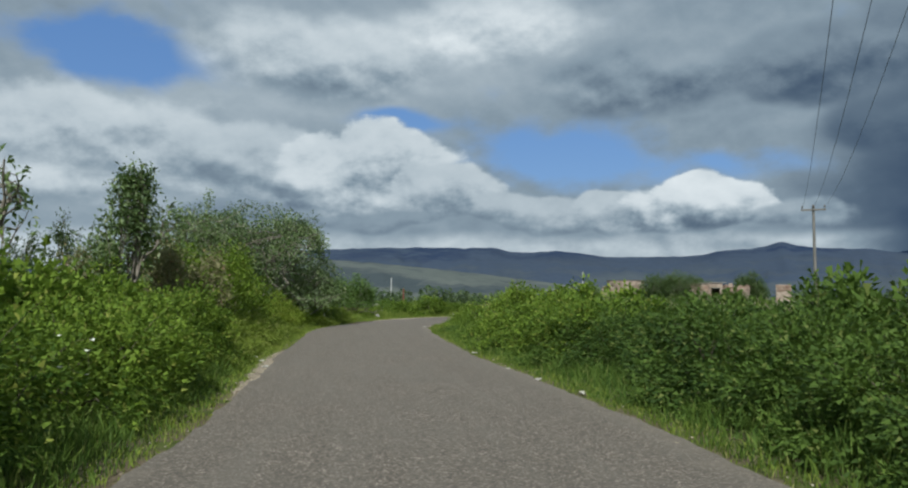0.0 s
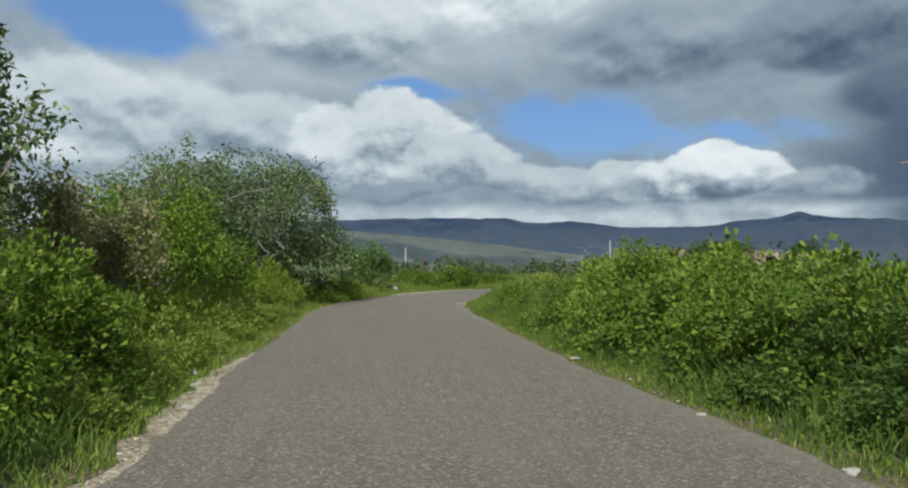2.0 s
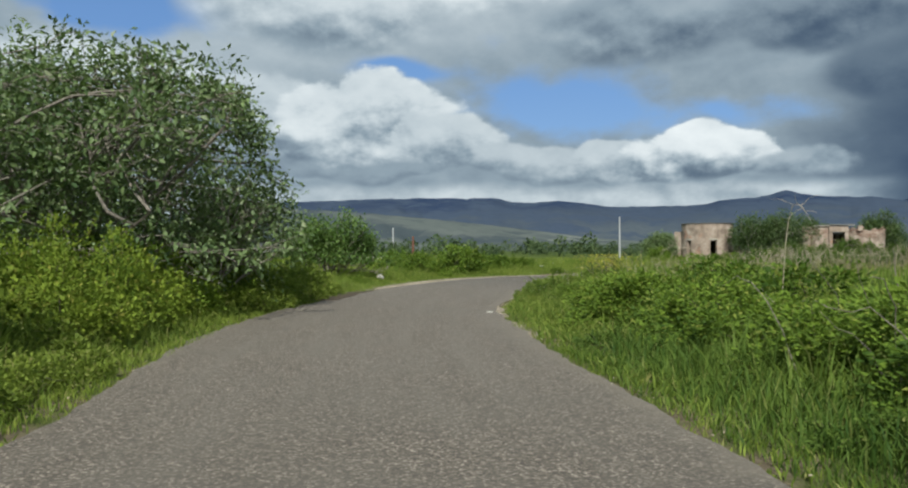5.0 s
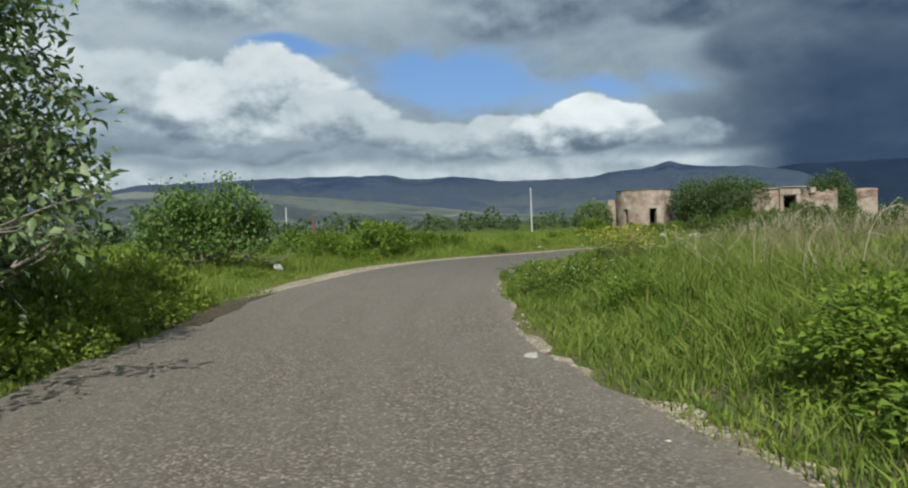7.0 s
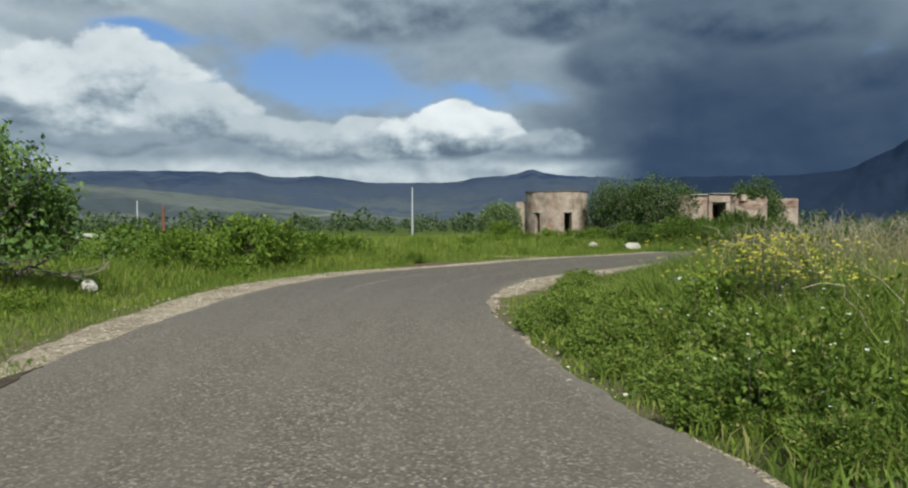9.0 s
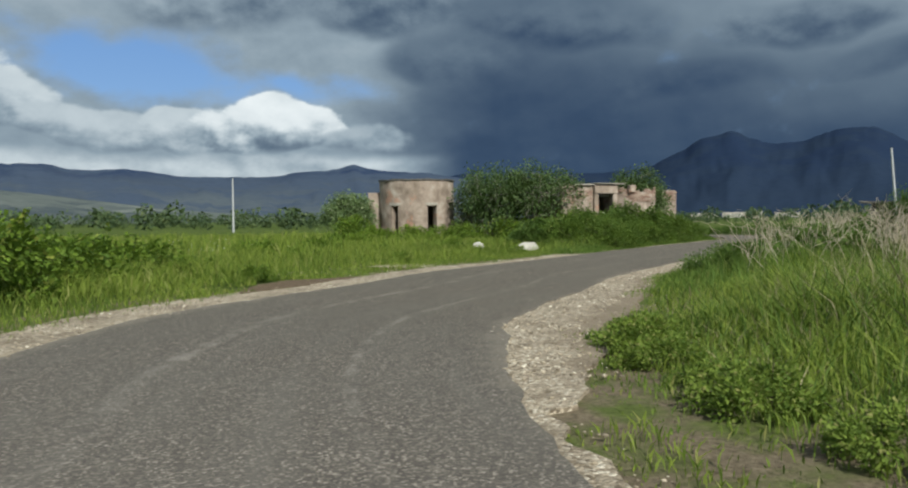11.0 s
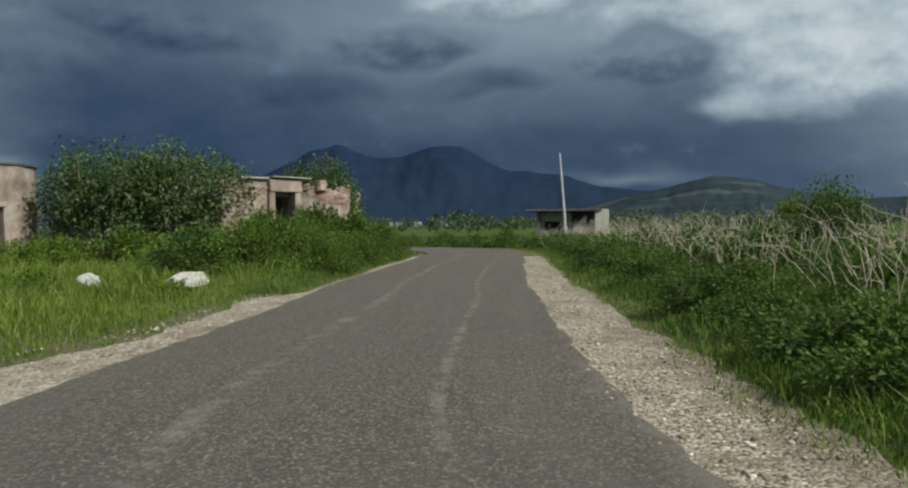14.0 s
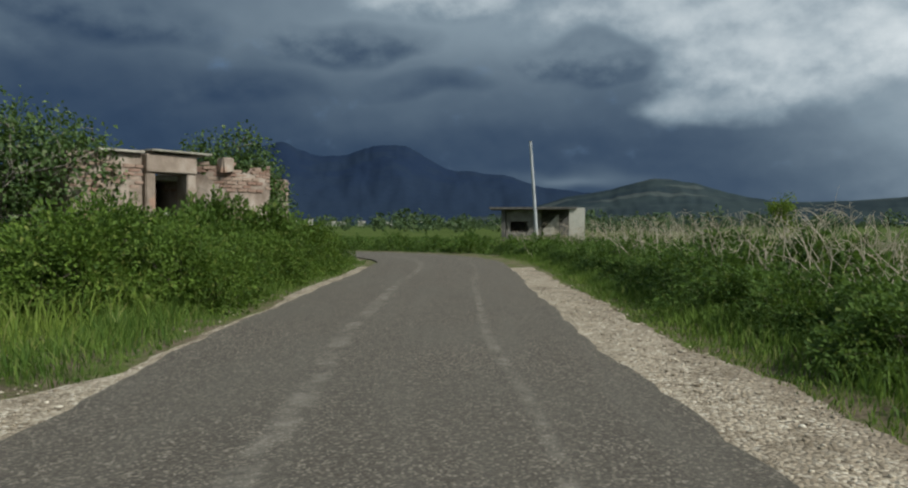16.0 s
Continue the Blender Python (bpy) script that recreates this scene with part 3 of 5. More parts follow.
def build_road():
    s = np.arange(0, ROAD_LENGTH, .16)
    crown = lambda ss, d: .03 - .004 * d * d + 0 * ss
    ob = strip("road", s, -edge_at(s, -1), edge_at(s, 1), crown, ASPHALT, rows=9)
    tagged(ob, "narrow worn grey brown asphalt road without kerbs", "road", kind="structure")
    # pale gravel on both verges
    runs = (("gravel_verge", s_at(-4.9, 42), s_at(33, 76), -1, lambda ss: np.interp(ss, [55, 57, 59.5, 64, 70, 74, 79.7, 82, 84, 87.5, 89, 90.5, 96, 98, 104, 118], [.04, .2, .42, .85, 1.05, 1.1, .95, 1.0, .55, .8, .85, .12, .1, .3, .32, .2])),
            ("gravel_verge", s_at(.6, 44), s_at(34, 73), 1, lambda ss: np.interp(ss, [53, 60, 65, 67.5, 69.5, 73, 77, 83, 88, 98, 116], [.03, .06, .14, .5, 1.1, 1.3, 1.1, 1.05, 1.0, .85, .4])),
            ("gravel_verge", s_at(-.6, 32), s_at(-.9, 43), 1, lambda ss: np.interp(ss, [45, 47, 50, 52, 57], [.03, .2, .26, .14, .03])),
            ("gravel_verge", s_at(-2.6, 10), s_at(-3.9, 20.5), -1, lambda ss: np.interp(ss, [24, 27, 29, 31.5, 34], [.04, .14, .3, .26, .04]) * (1 + .45 * wave(ss, 7.0, .22))))
    for i, (name, a, b, side, width) in enumerate(runs):
        ss = np.arange(a, b, .14)
        inner = side * (1.8 + 0 * ss)
        edge = edge_at(ss, side)
        patchy = np.where((ss < 66.5) & (side > 0), np.clip(.55 + 1.3 * wave(ss, 2.0, .9), .02, 1.3), 1.0)
        outer = side * (edge + width(ss) * patchy * (1 + .10 * wave(ss, i + 3.0, 1.6) + .06 * wave(ss, i + 1.0, .35)))
        z = lambda s_, d, i=i, a=a, b=b: .0 + .010 * wave(s_, i + 1.0, .6) * np.sin(d * 5) - .07 * np.clip(1 - np.minimum(s_ - a, b - s_) / .9, 0, 1)
        ob = strip(name, ss, inner, outer, z, GRAVEL, rows=8, edge_drop=.05)
        tagged(ob, "pale dusty gravel along the edge of the asphalt", "verge", kind="structure")
    for side, seed in ((-1, 2.0), (1, 6.0)):
        ss = np.arange(3, ROAD_LENGTH - 6, .3)
        inner = side * (1.8 + 0 * ss)
        outer = side * (4.4 + .5 * wave(ss, seed, 1.7))
        ob = strip("verge_earth", ss, inner, outer, lambda s_, d: -.034 + .008 * wave(s_, 3.0, .5), EARTH, rows=5, edge_drop=.05)
        tagged(ob, "trodden earth with thin grass at the roadside", "verge", kind="structure")


build_ground()
build_road()
# bare dark soil of a shallow ditch beside the asphalt
ditch = np.arange(54.4, 59.6, .14)
ob = strip("ditch_soil", ditch, -(1.92 + .22 * np.clip((ditch - 56) / 2, 0, 1) + .06 * wave(ditch, 3.0, .4)), -(2.62 + .12 * wave(ditch, 1.0, .9)) + .4 * np.clip((ditch - 58) / 1.6, 0, 1), .022, SOIL, rows=6, edge_drop=.06)
tagged(ob, "bare dark soil washed out beside the asphalt", "verge", kind="structure")
# reddish brown soil between the meadow and the gravel
bare = np.arange(74.2, 78.6, .14)
bulge = np.clip(np.minimum(bare - 74.2, 78.6 - bare) / 1.2, 0, 1)
ob = strip("bare_soil", bare, -(3.1 + .1 * wave(bare, 2.0, .5)), -(3.15 + (.85 + .2 * wave(bare, 5.0, .6)) * bulge), .012, BROWN_SOIL, rows=6, edge_drop=.06)
tagged(ob, "reddish brown bare soil beside the gravel", "verge", kind="structure")


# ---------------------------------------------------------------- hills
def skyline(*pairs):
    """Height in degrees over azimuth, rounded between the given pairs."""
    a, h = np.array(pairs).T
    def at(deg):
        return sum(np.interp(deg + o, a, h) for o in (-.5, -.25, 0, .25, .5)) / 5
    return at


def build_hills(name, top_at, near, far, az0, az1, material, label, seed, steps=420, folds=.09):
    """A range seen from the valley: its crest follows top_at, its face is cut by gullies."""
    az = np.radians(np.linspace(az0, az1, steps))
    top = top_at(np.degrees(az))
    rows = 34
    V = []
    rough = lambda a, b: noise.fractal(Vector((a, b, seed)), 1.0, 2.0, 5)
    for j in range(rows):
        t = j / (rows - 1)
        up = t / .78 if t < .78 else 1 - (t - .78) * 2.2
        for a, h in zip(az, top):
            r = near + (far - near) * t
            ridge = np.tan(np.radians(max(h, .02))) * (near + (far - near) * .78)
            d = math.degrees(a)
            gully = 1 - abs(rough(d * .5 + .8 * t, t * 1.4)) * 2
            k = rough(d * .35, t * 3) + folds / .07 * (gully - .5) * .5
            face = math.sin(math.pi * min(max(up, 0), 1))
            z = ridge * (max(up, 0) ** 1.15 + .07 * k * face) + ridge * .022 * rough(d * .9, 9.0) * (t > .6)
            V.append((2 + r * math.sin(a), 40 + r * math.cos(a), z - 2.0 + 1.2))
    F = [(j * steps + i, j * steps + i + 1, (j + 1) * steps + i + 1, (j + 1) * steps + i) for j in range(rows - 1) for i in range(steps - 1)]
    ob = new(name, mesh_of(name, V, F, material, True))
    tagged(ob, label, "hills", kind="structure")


RIDGE = skyline((-75, 2.0), (-50, 2.5), (-36, 3.4), (-24, 1.7), (-20, 2.4), (-14, 3.62), (-11.6, 3.6), (-6, 3.86), (-2, 3.92), (3, 3.88), (4.6, 3.52), (7.9, 3.68), (11, 3.18), (17.3, 3.18), (19.2, 3.6), (21.2, 3.66), (22.8, 4.12), (24.8, 3.62), (28, 3.5), (31, 3.0), (34.5, 1.4), (38, .3), (52, .05))
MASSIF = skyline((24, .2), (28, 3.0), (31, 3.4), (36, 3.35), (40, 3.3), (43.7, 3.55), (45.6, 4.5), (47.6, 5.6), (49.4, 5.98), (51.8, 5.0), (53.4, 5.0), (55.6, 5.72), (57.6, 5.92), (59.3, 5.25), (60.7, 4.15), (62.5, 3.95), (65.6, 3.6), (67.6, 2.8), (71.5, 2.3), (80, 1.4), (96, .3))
FOOT = skyline((60, .2), (66, 1.0), (69.5, 2.1), (71.8, 2.42), (73.4, 2.85), (75.8, 3.4), (78.3, 2.9), (80.5, 2.2), (83.6, 1.55), (88, 1.6), (96, 2.2), (112, 1.4), (130, .5))
NEAR_SLOPE = skyline((-60, 1.0), (-36, 2.4), (-27, 1.2), (-21, 1.9), (-15, 3.2), (-10, 3.1), (-5, 2.75), (0, 2.25), (5, 1.65), (10, .95), (16, .5), (22, .1), (44, .05))
build_hills("backdrop_ridge", RIDGE, 1500, 3100, -75, 52, HILL_HAZED, "long dark blue wooded ridge across the valley", 3.0)
build_hills("backdrop_massif", MASSIF, 1900, 3600, 24, 96, MASSIF_SHADED, "dark blue mountain with two rounded peaks under the storm", 7.0, folds=0.0)
build_hills("backdrop_foothill", FOOT, 1300, 2300, 60, 130, FOOTHILL_HAZED, "low grey green foothills at the edge of the plain", 11.0)
build_hills("backdrop_slope", NEAR_SLOPE, 900, 1600, -60, 44, SLOPE_HAZED, "pale green lower slopes with fields and thickets", 5.0)


# ---------------------------------------------------------------- plants
def bush_meshes(seed, r, h, count, leaf, material, clumps=34, shoots=10, ratio=.66, fill=.55, spiky=1.0):
    """Foliage and stems of one shrub, with its foot at the origin."""
    rng = np.random.default_rng(seed)
    az = rng.uniform(0, 2 * np.pi, clumps)
    el = np.arcsin(rng.uniform(.02, 1, clumps))
    rad = rng.uniform(fill, 1.0, clumps) ** .7
    c = np.stack([np.cos(az) * np.cos(el) * r, np.sin(az) * np.cos(el) * r, np.sin(el) * h * .92], 1) * rad[:, None]
    c[:, :2] *= rng.uniform(.8, 1.15, (clumps, 1))
    c[:, 2] = np.maximum(c[:, 2], .12)
    size = rng.uniform(.18, .36, clumps) * r
    which = rng.integers(0, clumps, count)
    off = unit(rng.normal(size=(count, 3))) * (rng.uniform(0, 1, (count, 1)) ** .45)
    pos = c[which] + off * size[which, None] * [1, 1, .8]
    way = off + unit(pos - [0, 0, h * .3]) * .7 + rng.normal(0, .5, (count, 3)) - [0, 0, .18]
    L = leaf * rng.uniform(.6, 1.25, count)
    keep = pos[:, 2] > .01
    clouds = [leaf_cloud(rng, pos[keep], way[keep], L[keep], ratio, simple=True)]
    paths, radii = [], []
    for k in range(min(clumps, 10 if h > .9 else 4)):
        start = rng.normal(0, .12 * r, 3) * [1, 1, 0]
        paths.append(arc(rng, start, c[k], .12 * h))
        radii.append(np.linspace(.018, .006, 7) * (.6 + h * .3))
    for k in range(shoots):
        i = rng.integers(0, clumps)
        out = unit(c[i] * [1, 1, .7] + rng.normal(0, .2, 3))
        end = c[i] + out * rng.uniform(.2, .42) * r * spiky + [0, 0, rng.uniform(.0, .28) * spiky * h * .6]
        end[2] = max(end[2], .08)
        p = arc(rng, c[i] * .8, end, .14 * rng.uniform(.3, 1), 5, .012)
        paths.append(p)
        radii.append(np.linspace(.006, .002, 5))
        m = 26
        t = rng.uniform(.25, 1, m)
        q = np.stack([np.interp(t, np.linspace(0, 1, 5), p[:, j]) for j in range(3)], 1)
        clouds.append(leaf_cloud(rng, q, unit(rng.normal(size=(m, 3))) + [0, 0, .3], leaf * rng.uniform(.6, 1.1, m), ratio, simple=True))
    fv, ff = join(clouds)
    sv, sf = tube(paths, radii, 3)
    return mesh_of("foliage", fv, ff, material), mesh_of("stems", sv, sf, STEM)


def make_bush(name, meshes, label, category="bush", group=""):
    ob = thing(name, Matrix(), label, category, group)
    part("foliage", meshes[0], None, ob)
    tagged(part("branchwork", meshes[1], None, ob, "thin brown woody stems"), kind="stuff")
    return ob


def spread(kinds, places, rng, tilt=3):
    """Copies of the given shrubs at (x, y, size) places; each of the kinds is used up first at the first places."""
    used = set()
    for n, (x, y, size, squash) in enumerate(places):
        ob = kinds[int(rng.integers(0, len(kinds)))]
        m = pose(x, y, -.05, rng.uniform(-tilt, tilt), rng.uniform(-tilt, tilt), rng.uniform(0, 360))
        if ob.name in used:
            c = copy_thing(ob, m)
        else:
            c, ob.matrix_world = ob, m
            used.add(ob.name)
        c.scale = (size, size, size * squash)
    for ob in kinds:
        if ob.name not in used:
            for c in (*ob.children, ob):
                bpy.data.objects.remove(c)


def row(rng, s0, s1, d, step, size, squash, jitter=.3):
    out, s = [], s0
    while s < s1:
        x, y = on_road(s, d + rng.uniform(-jitter, jitter))
        out.append((float(x), float(y), size * rng.uniform(.85, 1.15), squash * rng.uniform(.85, 1.15)))
        s += step * rng.uniform(.8, 1.2)
    return out


def bramble_set(seed, label, material, n=3, r=1.15, h=1.65, count=5000, leaf=.098, group="", name="bramble_bush", **kw):
    return [make_bush(name, bush_meshes(seed + i, r, h, count, leaf, material, **kw), label, "bush", group) for i in range(n)]


RNG = np.random.default_rng(4)

FRONT = dict(count=7800, leaf=.070, clumps=46)
BACK = dict(count=3700, leaf=.102, shoots=6, clumps=34)
# hedge on the left at the start: front row, taller back row
LABEL = "dense sunlit green bramble bush crowding the asphalt edge"
spread(bramble_set(10, LABEL, BRAMBLE, 4, group="left roadside brambles", **FRONT), row(RNG, 12.5, 30.5, -3.72, 1.3, .92, .95, .15), RNG)
spread(bramble_set(15, "taller green bramble bush behind the roadside row", BRAMBLE, 2, group="left roadside brambles", **BACK), row(RNG, 11, 31, -5.3, 1.6, 1.1, 1.0), RNG)
spread(bramble_set(20, "yellow green bramble mound behind the grass verge", BRAMBLE_YELLOW, 2, group="left roadside brambles", **FRONT), row(RNG, 29.0, 41.5, -4.25, 1.2, .74, .85, .2) + row(RNG, 29.0, 41.5, -5.5, 1.5, .98, .95, .2) + [(-7.0, 32.0, .85, 1.1), (-7.5, 33.6, .9, 1.12), (-8.3, 31.4, .95, 1.15), (-6.9, 30.4, .75, 1.05), (-8.6, 33.2, 1.0, 1.15)], RNG)
spread(bramble_set(25, "green bramble mound below the large tree", BRAMBLE, 2, group="left roadside brambles", **BACK), row(RNG, 31, 44, -6.9, 2.0, 1.1, 1.05), RNG)
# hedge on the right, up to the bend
spread(bramble_set(30, "deep green bramble hedge bush above long grass", BRAMBLE_SHADE, 4, group="right roadside hedge", spiky=.7, **FRONT), row(RNG, 12.5, 30, 4.1, 1.3, .95, .86, .2), RNG)
spread(bramble_set(35, "deep green bramble bush in the second row of the hedge", BRAMBLE_SHADE, 2, group="right roadside hedge", spiky=.7, **BACK), row(RNG, 12, 32, 5.9, 1.7, 1.05, .9), RNG)
spread(bramble_set(40, "sunlit bramble hedge bush mixed with grass", BRAMBLE, 3, group="right roadside hedge", **FRONT), row(RNG, 29, 38, 4.1, 1.25, .95, 1.06, .25) + row(RNG, 38, 48.8, 4.45, 1.15, .84, .74, .25), RNG)
spread(bramble_set(45, "sunlit bramble bush behind the roadside row", BRAMBLE, 2, group="right roadside hedge", **BACK), row(RNG, 32, 40, 6.0, 1.6, 1.08, 1.06) + row(RNG, 40, 50, 6.0, 1.6, .92, .74), RNG)
spread(bramble_set(85, "leafy sunlit weeds spilling onto the asphalt edge", GRASS_BRIGHT, 3, r=.62, h=.55, count=3300, leaf=.05, clumps=30, shoots=8, name="weed_clump", group="left verge weeds"),
       row(RNG, 28.5, 44, -2.95, .8, .8, .9, .12) + row(RNG, 28.5, 44, -3.6, .85, 1.15, 1.15, .15), RNG)
spread(bramble_set(88, "lush leafy weeds between the grass and the hedge", GRASS_LUSH, 3, r=.62, h=.6, count=3000, leaf=.055, clumps=28, shoots=8, name="weed_clump", group="right verge weeds"),
       row(RNG, 12.5, 46, 3.3, 1.7, .72, .85, .2), RNG)
VERGE = dict(name="weed_clump", group="left weeds")
spread(bramble_set(55, "low leafy weeds at the asphalt edge", GRASS_BRIGHT, 2, r=.6, h=.5, count=2700, leaf=.058, clumps=24, shoots=6, **VERGE), row(RNG, 51, 57.0, -2.95, .75, 1.0, 1.15, .12) + row(RNG, 51.5, 57.5, -3.7, .85, 1.35, 1.25, .2) + row(RNG, 43, 57, -4.7, 1.1, 1.7, 1.2, .3) + row(RNG, 44, 60, -6.0, 1.5, 1.7, 1.1, .4), RNG)
WEEDS = dict(name="weed_clump", group="right weeds")
spread(bramble_set(50, "low leafy weeds in front of tall roadside grass", GRASS, 2, r=.6, h=.5, count=3500, leaf=.048, clumps=24, shoots=6, **WEEDS), row(RNG, 56, 63.5, 2.95, .85, .72, .95, .2) + row(RNG, 57, 64, 3.6, 1.3, 1.0, 1.0, .3) + row(RNG, 65, 71, 3.7, 1.0, .7, .9, .2), RNG)
spread(bramble_set(53, "leafy weeds among tall roadside grass", BRAMBLE, 2, r=.8, h=.85, count=3200, leaf=.066, shoots=6, **WEEDS), [(2.3, 45.0, 1.0, 1.0), (3.0, 44.6, 1.0, .9), (2.7, 45.6, 1.0, 1.0)] + row(RNG, 54, 63, 4.2, 2.2, .8, .8, .4), RNG)
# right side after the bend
spread(bramble_set(60, "low green hedge bush beside the gravel verge", BRAMBLE_SHADE, 3, r=1.1, h=1.0, count=6800, leaf=.064, shoots=8, group="right hedge past the bend"), row(RNG, 81, 112, 4.65, 1.35, .82, .95, .25) + [(15.6, 59.2, .8, 1.15), (16.4, 59.4, .8, 1.2)], RNG)
spread(bramble_set(65, "dark green bush in the second row past the bend", BRAMBLE_SHADE, 2, r=1.1, h=1.05, group="right hedge past the bend", **BACK), row(RNG, 81, 113, 6.3, 1.9, 1.0, .92, .4), RNG)
spread(bramble_set(67, "low dark brush along the outside of the far bend", BRAMBLE_SHADE, 2, r=1.1, h=.85, count=2600, leaf=.1, shoots=6, clumps=30, group="far bend brush"),
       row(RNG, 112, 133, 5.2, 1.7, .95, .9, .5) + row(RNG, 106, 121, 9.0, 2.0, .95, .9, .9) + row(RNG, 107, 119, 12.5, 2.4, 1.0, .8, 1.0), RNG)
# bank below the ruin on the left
spread(bramble_set(70, "green bramble bush on the bank below the ruin", BRAMBLE_HALF_SHADE, 3, r=1.15, h=1.5, group="ruin bank brambles", **FRONT),
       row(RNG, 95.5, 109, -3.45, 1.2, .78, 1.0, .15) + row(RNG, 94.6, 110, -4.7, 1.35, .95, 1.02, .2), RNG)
spread(bramble_set(75, "tall bramble bush against the ruin walls", BRAMBLE_SHADE, 2, r=1.15, h=1.5, group="ruin bank brambles", **BACK),
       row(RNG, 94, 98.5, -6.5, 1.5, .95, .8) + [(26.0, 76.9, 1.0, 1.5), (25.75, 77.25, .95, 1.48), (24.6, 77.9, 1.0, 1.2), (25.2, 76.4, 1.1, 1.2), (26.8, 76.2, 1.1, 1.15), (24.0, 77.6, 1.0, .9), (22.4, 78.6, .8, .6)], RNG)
MEADOW = dict(name="weed_clump", group="meadow weeds")
spread(bramble_set(57, "low leafy weeds scattered in the meadow", BRAMBLE, 2, r=.7, h=.6, count=2500, leaf=.062, clumps=20, shoots=5, **MEADOW),
       row(RNG, 64, 91, -5.0, 6.0, .7, .9, .6) + row(RNG, 62, 92, -7.4, 3.4, 1.0, .9, 1.0) + row(RNG, 64, 90, -10.5, 2.2, 1.2, 1.1, 1.4) + [(16.4, 82.9, 1.2, 1.05), (17.2, 82.4, 1.2, .95), (18.1, 82.1, 1.25, 1.0), (19.0, 82.0, 1.2, 1.05), (15.6, 83.6, 1.2, 1.1), (19.9, 81.9, 1.3, 1.1)], RNG)
# low mounds in the left meadow
spread(bramble_set(80, "low bramble mound in the meadow", BRAMBLE, 2, r=1.4, h=1.25, count=5200, leaf=.1, group="meadow mounds"),
       [(-3.6, 59.5, 1.1, .9), (-1.9, 61.5, 1.2, 1.05), (-.6, 63.5, 1.1, .85), (-4.9, 62.5, 1.2, .9), (1.2, 66, 1.0, .8), (-10.5, 57, 1.0, .8), (9.5, 73.5, .6, .5), (12.5, 78, .8, .5), (15.8, 80.5, .8, .6), (14.2, 83.6, 1.0, 1.2), (11, 80, .8, .5), (14.6, 81.6, .75, 1.1), (16.3, 81.6, .75, 1.1), (17.8, 81.2, .75, 1.05), (19.3, 81.0, .8, 1.15), (20.6, 79.9, .95, 1.15), (22.2, 78.8, .95, 1.1), (18.5, 79.6, .7, .8), (16.7, 79.9, .7, .8), (20.0, 77.8, .7, .8), (13.2, 80.4, .75, .8), (23.4, 77.4, .9, 1.0)], RNG)


